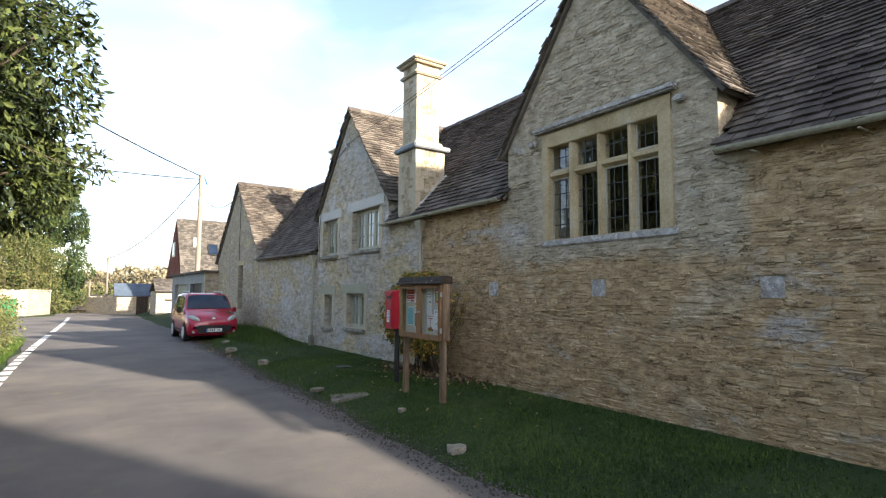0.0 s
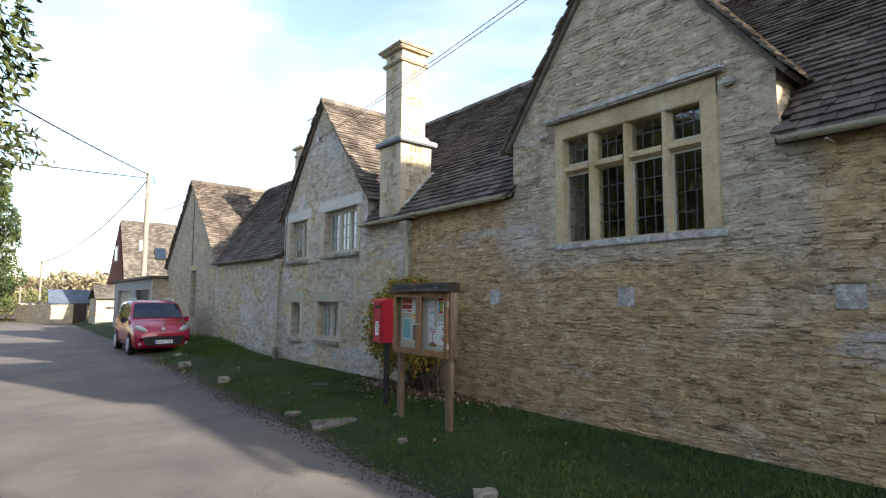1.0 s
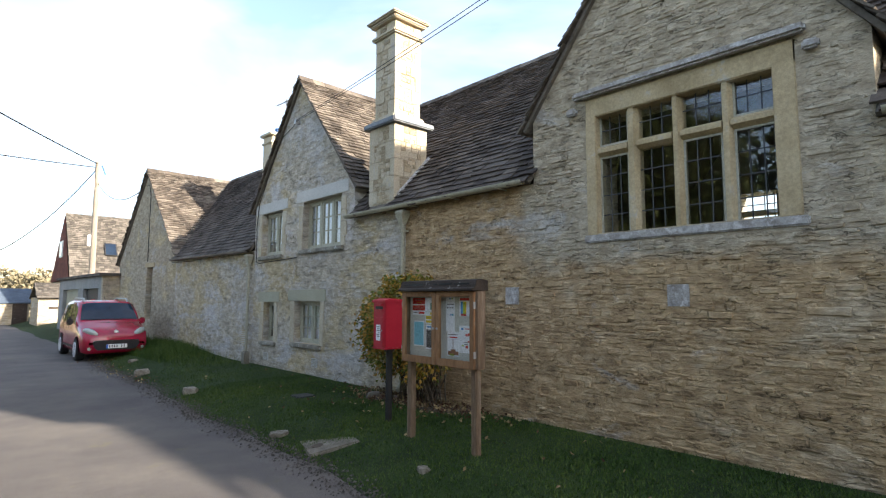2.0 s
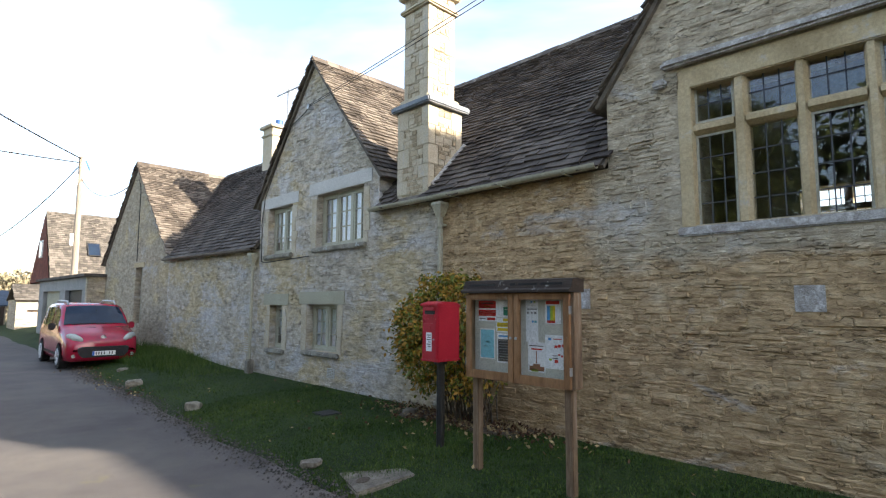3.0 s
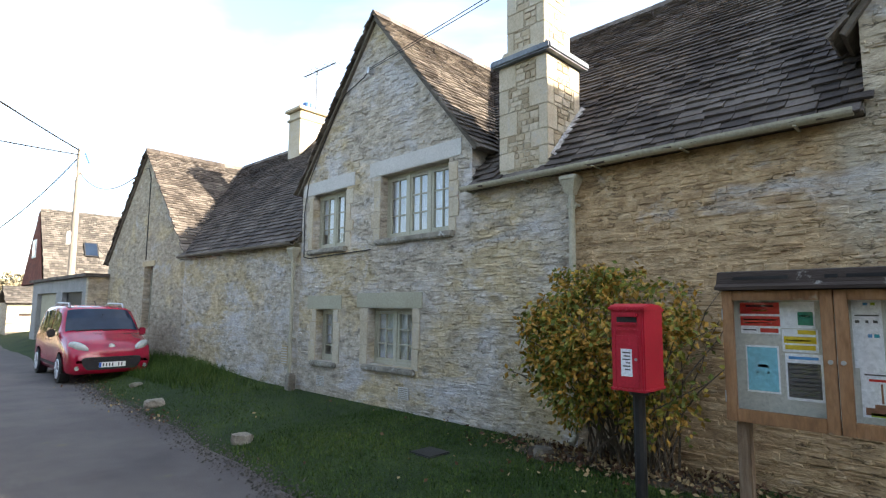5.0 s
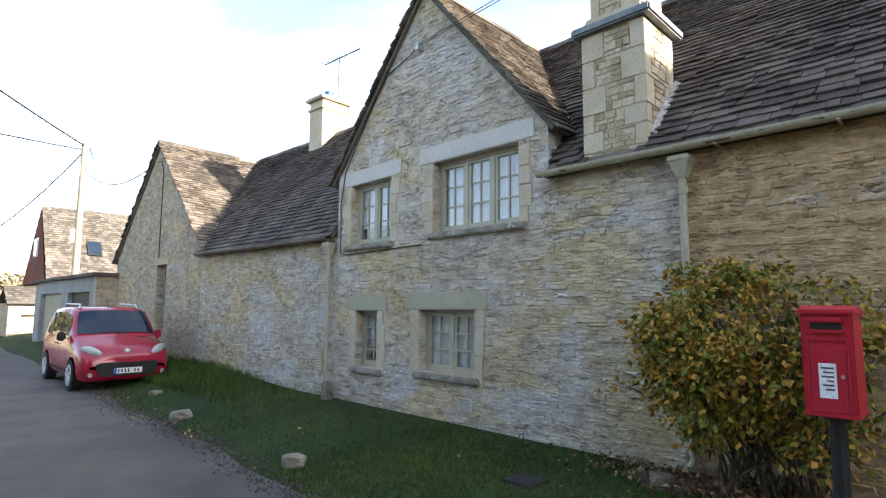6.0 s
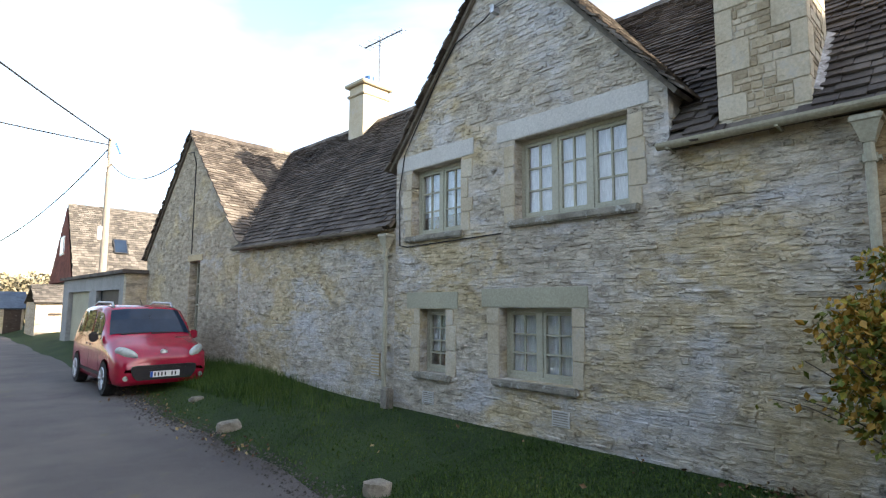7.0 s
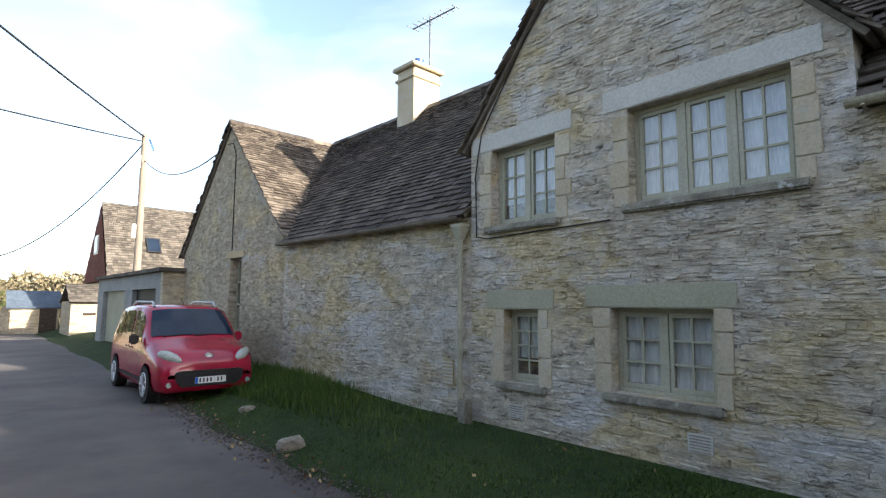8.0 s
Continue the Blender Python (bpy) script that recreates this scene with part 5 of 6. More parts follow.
for a, w in ((7.46, 0.3), (6.98, 0.06), (6.88, 0.2), (6.64, 0.22)):
    boxed("text_bar", (-0.042, -0.02, a - w, a, 1.935, 1.955), M_BLACK, hd)
for y in (BY0 + 0.02, BY1 - 0.12):
    boxed("post", (0.025, 0.105, y + 0.008, y + 0.082, 0.0, BZ0), M_OAK_GREY, board, 0.008, "square weathered oak post")
boxed("side_batten", (0.0, 0.12, BY0 - 0.022, BY0 - 0.002, BZ0 + 0.01, BZ1), M_OAK_GREY, board, 0.004)


def sheet_of_paper(name, y0, y1, z0, z1, material, marks=(), label=""):
    """A pinned sheet; y counts from the left of the board; marks: (left, right, bottom, top, material) as shares of the sheet."""
    a, b = BY1 - y1, BY1 - y0
    ob = boxed(name, (0.0705, 0.0725, a, b, z0, z1), material, board, 0, label)
    for l, r, c, d, m in marks:
        boxed("print", (0.0693, 0.0704, b - (b - a) * r, b - (b - a) * l, z0 + (z1 - z0) * c, z0 + (z1 - z0) * d), m, ob)
    return ob


TX = [(0.12, 0.88, 0.9 - i * 0.07, 0.925 - i * 0.07, P_DARK) for i in range(11)]
sheet_of_paper("red_poster", 0.08, 0.30, 1.60, 1.80, P_WHITE, [(0.0, 1, 0.62, 0.98, P_RED), (0.0, 1, 0.25, 0.55, P_RED), (0.15, 0.85, 0.84, 0.9, P_WHITE), (0.3, 0.7, 0.7, 0.75, P_YELLOW), (0.08, 0.92, 0.42, 0.46, P_WHITE), (0.08, 0.8, 0.33, 0.36, P_WHITE), (0.5, 0.95, 0.05, 0.18, P_RED), (0.05, 0.4, 0.1, 0.14, P_DARK)], "white sheet with red bands")
sheet_of_paper("white_notice", 0.30, 0.48, 1.64, 1.80, P_WHITE, [(0.52, 0.95, 0.12, 0.62, P_GREEN), (0.6, 0.85, 0.45, 0.5, P_WHITE)], "white sheet with a green panel")
sheet_of_paper("yellow_notice", 0.305, 0.49, 1.50, 1.635, P_WHITE, [(0.08, 0.92, 0.1, 0.3, P_YELLOW), (0.05, 0.95, 0.38, 0.68, P_YELLOW), (0.45, 0.95, 0.78, 0.97, P_YELLOW), (0.12, 0.8, 0.48, 0.54, P_BROWN)], "white sheet with yellow blocks")
sheet_of_paper("cyan_poster", 0.10, 0.285, 1.24, 1.53, P_WHITE, [(0.05, 0.95, 0.04, 0.96, P_CYAN)], "pale blue poster with a small car drawing")
sheet_of_paper("car_drawing", 0.145, 0.24, 1.37, 1.395, P_TEAL, [(0.2, 0.8, 1.0, 1.7, P_TEAL), (0.1, 0.25, -0.5, 0.1, P_DARK), (0.75, 0.9, -0.5, 0.1, P_DARK)])
sheet_of_paper("dark_notice", 0.315, 0.505, 1.215, 1.49, P_WHITE, [(0.06, 0.94, 0.06, 0.8, P_DARK), (0.1, 0.9, 0.88, 0.94, P_BLUE)] + [(0.12, 0.88, 0.12 + i * 0.09, 0.135 + i * 0.09, P_WHITE) for i in range(8)], "dark photograph notice with white border")
sheet_of_paper("tall_sheet", 0.655, 0.79, 1.43, 1.81, P_WHITE, [(0.4, 0.55, 0.92, 0.96, P_BLUE), (0.65, 0.8, 0.92, 0.96, P_LIME), (0.1, 0.9, 0.76, 0.78, P_DARK), (0.1, 0.25, 0.66, 0.70, P_DARK), (0.45, 0.55, 0.66, 0.7, P_DARK), (0.7, 0.85, 0.66, 0.7, P_DARK), (0.5, 0.64, 0.45, 0.5, P_BLUE), (0.7, 0.88, 0.45, 0.5, P_TEAL)], "tall white sheet of small prints")
sheet_of_paper("rainbow_leaflet", 0.865, 1.03, 1.60, 1.80, P_WHITE, [(0.05, 0.9, 0.84, 0.98, P_RED), (0.12, 0.32, 0.1, 0.78, P_BLUE), (0.32, 0.48, 0.1, 0.78, P_LIME), (0.48, 0.64, 0.1, 0.78, P_YELLOW), (0.12, 0.64, 0.02, 0.14, P_RED)], "leaflet with a bright coloured picture")
sheet_of_paper("white_poster", 0.675, 0.86, 1.165, 1.43, P_WHITE, [(0.2, 0.85, 0.74, 0.79, P_RED), (0.1, 0.9, 0.86, 0.89, P_DARK), (0.47, 0.52, 0.3, 0.7, P_BROWN), (0.08, 0.95, 0.05, 0.2, P_BROWN), (0.3, 0.7, 0.2, 0.28, P_BROWN), (0.2, 0.6, 0.02, 0.1, P_LIME)], "white poster with a brown picture")
sheet_of_paper("fete_poster", 0.862, 1.075, 1.21, 1.50, P_WHITE, [(0.15, 0.3, 0.84, 0.92, P_BLUE), (0.4, 0.8, 0.87, 0.9, P_RED), (0.45, 0.6, 0.62, 0.7, P_RED), (0.62, 0.75, 0.64, 0.73, P_RED), (0.8, 0.92, 0.66, 0.74, P_RED), (0.62, 0.72, 0.4, 0.45, P_RED), (0.76, 0.84, 0.36, 0.42, P_RED), (0.45, 0.62, 0.18, 0.28, P_RED), (0.18, 0.32, 0.24, 0.3, P_LIME), (0.35, 0.62, 0.3, 0.33, P_DARK), (0.35, 0.62, 0.38, 0.4, P_DARK)], "white poster with small red hearts")

# ---- car ----
car = thing("small_van", pose(3.97, 20.22, 0.02), "red compact van-like car parked half on the grass", "car")
SEC = [(0.0, 0.30, 0.66, 0.60, 0.66, 0.52), (0.05, 0.23, 0.76, 0.66, 0.76, 0.60), (0.2, 0.20, 0.825, 0.78, 0.88, 0.66), (0.42, 0.19, 0.845, 0.86, 0.965, 0.69), (0.75, 0.19, 0.855, 0.94, 1.06, 0.70),
       (0.98, 0.19, 0.858, 0.98, 1.12, 0.76), (1.25, 0.19, 0.858, 1.0, 1.40, 0.73), (1.52, 0.19, 0.858, 1.0, 1.635, 0.68), (1.9, 0.19, 0.858, 1.0, 1.70, 0.68), (2.6, 0.19, 0.858, 1.01, 1.71, 0.68),
       (3.3, 0.19, 0.856, 1.02, 1.69, 0.67), (3.75, 0.2, 0.85, 1.02, 1.62, 0.65), (3.9, 0.24, 0.84, 1.0, 1.35, 0.62), (3.96, 0.3, 0.78, 0.9, 1.0, 0.6)]


def car_ring(s):
    y, zb, w, zs, zt, wt = s
    half = [(0.86 * w, zb), (0.97 * w, zb + 0.06), (w, zb + 0.22), (0.995 * w, zs - 0.14), (0.965 * w, zs), (wt + 0.035, zt - 0.06), (wt * 0.9, zt - 0.012), (wt * 0.5, zt)]
    return [(x, y, z) for x, z in half] + [(-x, y, z) for x, z in half[::-1]]


bm = bmesh.new()
rings = [[bm.verts.new(p) for p in car_ring(s)] for s in SEC]
k = len(rings[0])
for p, q in zip(rings, rings[1:]):
    for i in range(k):
        bm.faces.new((p[i], p[(i + 1) % k], q[(i + 1) % k], q[i]))
bm.faces.new(rings[0][::-1])
bm.faces.new(rings[-1])
body = part("body", bm, M_CAR, car, "glossy red bodywork")
for pgn in body.data.polygons:
    pgn.use_smooth = True


def car_point(y, i, t, out=0.008):
    """A point on the bodywork: at y, a share t of the way from ring corner i to i + 1, a little proud."""
    j = max(0, min(len(SEC) - 2, sum(s[0] <= y for s in SEC) - 1))
    q = (y - SEC[j][0]) / (SEC[j + 1][0] - SEC[j][0])
    a, b = car_ring(SEC[j]), car_ring(SEC[j + 1])
    r = [Vector(u).lerp(Vector(v), q) for u, v in zip(a, b)]
    p = r[i].lerp(r[(i + 1) % len(r)], t)
    d = (r[(i + 1) % len(r)] - r[i]).cross(Vector((0, 1, 0))).normalized()
    if d.dot(p - Vector((0, y, 0.9))) < 0:
        d = -d
    return p + d * out


def car_panel(name, ys, i, t0, t1, material, label="", out=0.008):
    for side in (0, 1):
        bm = bmesh.new()
        ii = i if side == 0 else 14 - i
        ta, tb = (t0, t1) if side == 0 else (1 - t0, 1 - t1)
        row = [[bm.verts.new(car_point(y, ii, t, out)) for t in (ta, tb)] for y in ys]
        for p, q in zip(row, row[1:]):
            bm.faces.new((p[0], q[0], q[1], p[1]))
        part(name, bm, material, car, label)


bm = bmesh.new()
row = []
for y, w0 in ((1.0, 0.985), (1.13, 0.97), (1.26, 0.955), (1.39, 0.94), (1.5, 0.93)):
    j = max(0, sum(s[0] <= y for s in SEC) - 1)
    q = (y - SEC[j][0]) / (SEC[j + 1][0] - SEC[j][0])
    zt, wt = SEC[j][4] * (1 - q) + SEC[j + 1][4] * q, SEC[j][5] * (1 - q) + SEC[j + 1][5] * q
    row.append([bm.verts.new((wt * f * w0, y - 0.012 - 0.0, zt + 0.012 - abs(f) ** 4 * 0.035)) for f in (-1, -0.85, -0.5, 0, 0.5, 0.85, 1)])
for p, q in zip(row, row[1:]):
    for i in range(6):
        bm.faces.new((p[i], p[i + 1], q[i + 1], q[i]))
part("windscreen", bm, M_CAR_GLASS, car, "dark tinted windscreen")
car_panel("front_side_window", [1.34, 1.6, 1.9, 2.12], 4, 0.06, 0.9, M_CAR_GLASS)
car_panel("rear_side_window", [2.22, 2.6, 3.0], 4, 0.06, 0.9, M_CAR_GLASS)
car_panel("quarter_window", [3.08, 3.3, 3.6], 4, 0.1, 0.88, M_CAR_GLASS)
car_panel("rubbing_strip", [1.1, 1.7, 2.4, 2.9], 1, 0.55, 1.0, M_PLASTIC)
for i, y in enumerate((1.3, 2.17, 3.05)):
    car_panel("door_gap", [y, y + 0.012], 2, 0.0, 1.0, M_BLACK, out=0.003)
    car_panel("door_gap", [y, y + 0.012], 3, 0.0, 1.0, M_BLACK, out=0.003)
for y in (2.0, 2.35):
    car_panel("door_handle", [y - 0.08, y + 0.08], 3, 0.1, 0.3, M_PLASTIC, out=0.02)


def wheel(x, y, s):
    w = rod("wheel", (x - 0.1, y, 0.31), (x + 0.1, y, 0.31), 0.31, M_TYRE, car, seg=28, label="alloy wheel with black tyre")
    rod("rim", (x + s * 0.085, y, 0.31), (x + s * 0.108, y, 0.31), 0.215, M_PLASTIC, w, seg=24)
    for i in range(9):
        a = i * 6.283 / 9
        rod("spoke", (x + s * 0.112, y, 0.31), (x + s * 0.112, y + 0.2 * math.cos(a), 0.31 + 0.2 * math.sin(a)), 0.02, M_ALLOY, w, seg=6)
    bm = bmesh.new()
    for i in range(20):
        a, b = i * 6.283 / 20, (i + 1) * 6.283 / 20
        cyl(bm, (x + s * 0.11, y + 0.205 * math.cos(a), 0.31 + 0.205 * math.sin(a)), (x + s * 0.11, y + 0.205 * math.cos(b), 0.31 + 0.205 * math.sin(b)), 0.012, seg=5)
    part("rim_ring", bm, M_ALLOY, w)


for x, s in ((-0.772, -1), (0.772, 1)):
    for y in (0.76, 3.27):
        wheel(x, y, s)
        bm = bmesh.new()
        v = [bm.verts.new((s * 0.8615, y + 0.37 * math.cos(a), max(0.19, 0.31 + 0.37 * math.sin(a)))) for a in (i * math.pi / 12 - 0.3 for i in range(0, 15))]
        bm.faces.new(v)
        bmesh.ops.solidify(bm, geom=bm.faces, thickness=0.003)
        part("wheel_arch", bm, M_BLACK, car)
bm = bmesh.new()
pro = [(-0.47, 0.31), (0.47, 0.31), (0.56, 0.42), (0.58, 0.56), (0.5, 0.585), (-0.5, 0.585), (-0.58, 0.56), (-0.56, 0.42)]
a_, b_ = [bm.verts.new((x, -0.03, z)) for x, z in pro], [bm.verts.new((x * 1.02, 0.1, z)) for x, z in pro]
bm.faces.new(a_)
bm.faces.new(b_[::-1])
for i in range(8):
    bm.faces.new((a_[i], b_[i], b_[(i + 1) % 8], a_[(i + 1) % 8]))
bmesh.ops.bevel(bm, geom=list(bm.edges), offset=0.015, segments=2, affect='EDGES')
gr = part("bumper_grille", bm, M_PLASTIC, car, "black lower grille and bumper insert")
for i in range(3):
    boxed("grille_bar", (-0.46, 0.46, -0.036, -0.028, 0.50 + i * 0.03, 0.515 + i * 0.03), M_BLACK, gr)
npl = boxed("number_plate", (-0.26, 0.26, -0.05, -0.037, 0.36, 0.47), M_PLATE, car, 0.004, "white number plate with blue band")
boxed("band", (-0.26, -0.215, -0.053, -0.0505, 0.362, 0.468), M_BLUE, npl)
for i in range(7):
    if i != 4:
        boxed("bar", (-0.19 + i * 0.06, -0.165 + i * 0.06, -0.053, -0.0505, 0.38, 0.45), M_BLACK, npl)
for s in (-1, 1):
    bm = bmesh.new()
    bmesh.ops.create_uvsphere(bm, u_segments=20, v_segments=12, radius=1.0, matrix=pose(s * 0.62, 0.19, 0.8, 0, 0, s * 42) @ pose(0, 0, 0, 22, -s * 20, 0) @ Matrix.Diagonal((0.23, 0.09, 0.105, 1)))
    for f in bm.faces:
        f.smooth = True
    part("headlight", bm, M_LAMP, car, "clear headlight")
    rod("fog_lamp", (s * 0.66, 0.0, 0.36), (s * 0.66, 0.1, 0.36), 0.045, M_LAMP, car, seg=16)
    bm = bmesh.new()
    box(bm, min(s * 0.87, s * 1.03), max(s * 0.87, s * 1.03), 1.28, 1.36, 0.98, 1.17, 0.03)
    part("door_mirror", bm, M_PLASTIC if s < 0 else M_CAR, car, "door mirror")
    rail = cable("roof_rail", [(s * 0.57, 1.62, 1.66), (s * 0.57, 1.75, 1.755), (s * 0.57, 3.0, 1.765), (s * 0.57, 3.35, 1.68)], 0.024, car, M_METAL)
rod("badge", (0, 0.09, 0.80), (0, 0.16, 0.80), 0.062, M_METAL, car, seg=18, label="round silver badge")
rod("badge_disc", (0, 0.084, 0.80), (0, 0.0895, 0.80), 0.04, M_PLATE, car, seg=18)
rod("wiper", (-0.55, 0.975, 1.13), (0.1, 1.02, 1.15), 0.01, M_BLACK, car, seg=6)
rod("wiper", (0.0, 0.97, 1.13), (0.55, 1.02, 1.14), 0.01, M_BLACK, car, seg=6)
rod("aerial", (0.0, 1.75, 1.69), (0.0, 1.95, 1.82), 0.008, M_BLACK, car, seg=6)

# ---- pole and wires ----
pole = thing("utility_pole", pose(6.15, 36.75, 0), "pale wooden utility pole with cable fittings", "utility pole")
rod("shaft", (0, 0, -0.2), (-0.05, 0, 9.25), 0.17, M_POLE, pole, 0.12, 14)
boxed("junction_box", (-0.3, -0.14, -0.06, 0.06, 7.7, 8.3), M_METAL, pole, 0.02)
boxed("equipment_box", (-0.32, -0.16, -0.06, 0.06, 4.6, 5.2), M_METAL, pole, 0.02)
for i in range(5):
    rod("insulator", (0.12 + 0.04 * i, 0, 9.05 - 0.1 * i), (0.2 + 0.04 * i, -0.02, 9.05 - 0.1 * i), 0.05, M_BLUE_POT, pole, seg=8)
cable("wire", [(-0.05, 0, 9.15), (-12.15, -19.7, 9.3)], 0.032, pole, M_WIRE, 0.25)
cable("wire", [(-0.05, 0, 8.95), (-14.9, -11.5, 6.9)], 0.028, pole, M_WIRE, 0.2)
cable("wire", [(-0.05, 0, 8.9), (-4.3, 15.2, 4.5)], 0.028, pole, M_WIRE, 0.9)
cable("wire", [(0, 0, 8.1), (-0.5, -11.7, 6.0)], 0.018, pole, M_WIRE, 0.7)
for x, y, z, h in ((1.9, 52, -0.1, 4.7), (0.85, 60, -0.6, 3.4)):
    p2 = thing("far_pole", pose(x, y, z), "slim wooden pole beyond the bend", "utility pole", "poles beyond the bend")
    rod("shaft", (0, 0, -0.3), (0, 0, h), 0.09, M_POLE, p2, 0.07, 8)
    rod("crossarm", (-0.3, 0, h - 0.2), (0.3, 0, h - 0.2), 0.03, M_POLE, p2, seg=6)
span = thing("overhead_cable", pose(5.87, 13.55, 5.8), "pair of thin overhead cables from the cottage gable", "cable")
cable("wire", [(0, 0, 0), (-1.27, -15.55, 0.5)], 0.006, span, M_WIRE, 0.2)
cable("wire", [(0, 0, 0.03), (-1.27, -15.55, 0.56)], 0.006, span, M_WIRE, 0.16)
boxed("bracket", (-0.02, 0.1, -0.03, 0.03, -0.05, 0.05), M_METAL, span)


# ---- loose stones, slab, litter ----
def rock(x, y, sx, sy, sz, seed, label):
    bm = bmesh.new()
    bmesh.ops.create_icosphere(bm, subdivisions=2, radius=1)
    for v in bm.verts:
        n = noise.noise(v.co * 1.3 + Vector((seed * 7, 0, 0)))
        v.co *= 1 + 0.45 * n
        v.co = Vector((max(-0.8, min(0.8, v.co.x)) * sx, max(-0.85, min(0.8, v.co.y)) * sy, max(-0.6, min(0.6, v.co.z)) * sz))
    ob = part("verge_stone", bm, M_ROCK)
    ob.matrix_world = pose(x, y, ground_z(x, y) + 0.25 * sz, 0, 0, seed * 37)
    return tagged(ob, label, "stone", "stones along the verge")


for i, (x, y, sx, sy, sz) in enumerate(((3.68, 13.05, 0.12, 0.16, 0.13), (3.72, 16.5, 0.15, 0.2, 0.15), (3.5, 9.15, 0.14, 0.12, 0.07), (3.42, 4.85, 0.13, 0.11, 0.08), (4.05, 18.7, 0.14, 0.12, 0.08), (5.45, 9.75, 0.12, 0.14, 0.12), (3.75, 6.6, 0.08, 0.07, 0.05))):
    rock(x, y, sx, sy, sz, i + 1, "rough limestone lump in the grass edge")
foot = boxed("leaning_stone", (5.72, 5.86, 15.55, 15.75, 0.12, 0.5), M_ROCK, None, 0.03)
tagged(foot, "upright brown stone leaning by the downpipe", "stone")
slab_ = boxed("ground_slab", (3.45, 4.05, 7.95, 8.75, 0.03, 0.15), M_ROCK, None, 0.015)
slab_.matrix_world = Matrix.Translation((3.75, 8.37, -0.012)) @ pose(0, 0, 0, 0, -9.5, -18) @ Matrix.Translation((-3.75, -8.35, -0.05))
tagged(slab_, "worn concrete access slab set in the verge", "slab")
hole = rod("cover_ring", (3.6, 8.2, 0.151), (3.6, 8.2, 0.156), 0.07, M_EARTH, slab_, seg=16)
drain = boxed("drain_cover", (4.5, 4.82, 10.52, 10.84, 0.15, 0.208), M_BLACK, None, 0.01)
tagged(drain, "small dark drain cover sunk in grass", "drain cover")
bed = sheet("soil_bed", steps((5.15, 5.95, 0.1)), steps((7.6, 10.6, 0.15)), lambda x, y: ground_z(x, y) + 0.02 + 0.02 * noise.noise(Vector((x * 5, y * 5, 0))) - 0.09 * max(1 - smooth(5.1, 5.55, x + 0.25 * noise.noise(Vector((y * 2.2, 0, 4)))), 1 - smooth(7.5, 8.1, y), smooth(10.0, 10.7, y)), M_EARTH, kind="structure", label="bare soil bed at the wall foot")
rng = random.Random(17)
spots = []
for i in range(1500):
    y = rng.gauss(9.0, 0.75)
    x = 5.9 - abs(rng.gauss(0, 0.35))
    spots.append(((x, y, ground_z(x, y) + 0.035 + rng.uniform(0, 0.03)), (rng.gauss(0, 1), rng.gauss(0, 1), 0.2)))
for i in range(220):
    y = rng.uniform(15, 25)
    x = kerb_x(y) + rng.gauss(0.0, 0.2)
    spots.append(((x, y, ground_z(x, y) + 0.03), (rng.gauss(0, 1), rng.gauss(0, 1), 0.1)))
for i in range(70):
    y, x = rng.uniform(4, 14), rng.uniform(3.4, 5.8)
    spots.append(((x, y, ground_z(x, y) + 0.05), (rng.gauss(0, 1), rng.gauss(0, 1), 0.1)))
tagged(leaves("leaf_litter", spots, 0.055, M_LITTER, None, 18, 0.0, 0.6), "scattered brown fallen leaves on soil and grass")

# ---- bush, tree, hedge ----
bush = thing("wall_shrub", pose(5.6, 9.03, 0.3), "climbing shrub with yellow and orange autumn leaves", "shrub")
rng = random.Random(23)
bm = bmesh.new()
tips = []
for i in range(60):
    p = Vector((rng.uniform(-0.05, 0.3), rng.uniform(-0.55, 0.3), -0.12))
    d = Vector((rng.gauss(-0.12, 0.16), rng.gauss(0, 0.26), 1.0)).normalized()
    for j in range(7):
        q = p + d * rng.uniform(0.18, 0.3)
        q.x = min(q.x, 0.34)
        cyl(bm, p, q, 0.012 - 0.0013 * j, seg=5)
        d = (d + Vector((rng.gauss(0, 0.14), rng.gauss(0, 0.16), rng.gauss(-0.05, 0.12)))).normalized()
        p = q
        tips.append((q, j))
part("stem", bm, M_BARK, bush, "thin brown stems", kind="stuff")
spots = []
sprays = []
for i in range(62):
    a, b = rng.uniform(0, 6.283), rng.random() ** 0.45
    yy, zz = math.cos(a) * b * 0.82, math.sin(a) * b * 0.72 + 0.98
    if zz < 0.5 and rng.random() < 0.5:
        continue
    sprays.append((Vector((-0.1 - 0.34 * math.sqrt(max(0.0, 1 - b * b)) + rng.uniform(-0.05, 0.2), yy, zz)), rng.uniform(0.12, 0.26)))
for i in range(16):
    yy = rng.uniform(-1.0, 1.0)
    sprays.append((Vector((rng.uniform(-0.1, 0.2), yy, 1.72 - 0.5 * yy * yy + rng.uniform(-0.12, 0.22))), rng.uniform(0.06, 0.13)))
for c, rad in sprays:
    for i in range(int(2600 * rad * rad) + 18):
        d = Vector((rng.gauss(-0.3, 0.8), rng.gauss(0, 1), rng.gauss(0.1, 0.85))).normalized()
        q = c + d * rad * rng.uniform(0.35, 1.25)
        q.x = min(q.x, 0.33)
        spots.append((tuple(q), (d.x - 0.5, d.y * 0.6, d.z * 0.3)))
for q, j in tips:
    if j > 1:
        for i in range(4):
            spots.append((tuple(q + Vector((rng.gauss(0, 0.05), rng.gauss(0, 0.06), rng.gauss(0, 0.05)))), (-0.5, rng.gauss(0, 0.5), 0.1)))
leaves("foliage", spots, 0.066, M_BUSH, bush, 24, 0.55, 0.6)


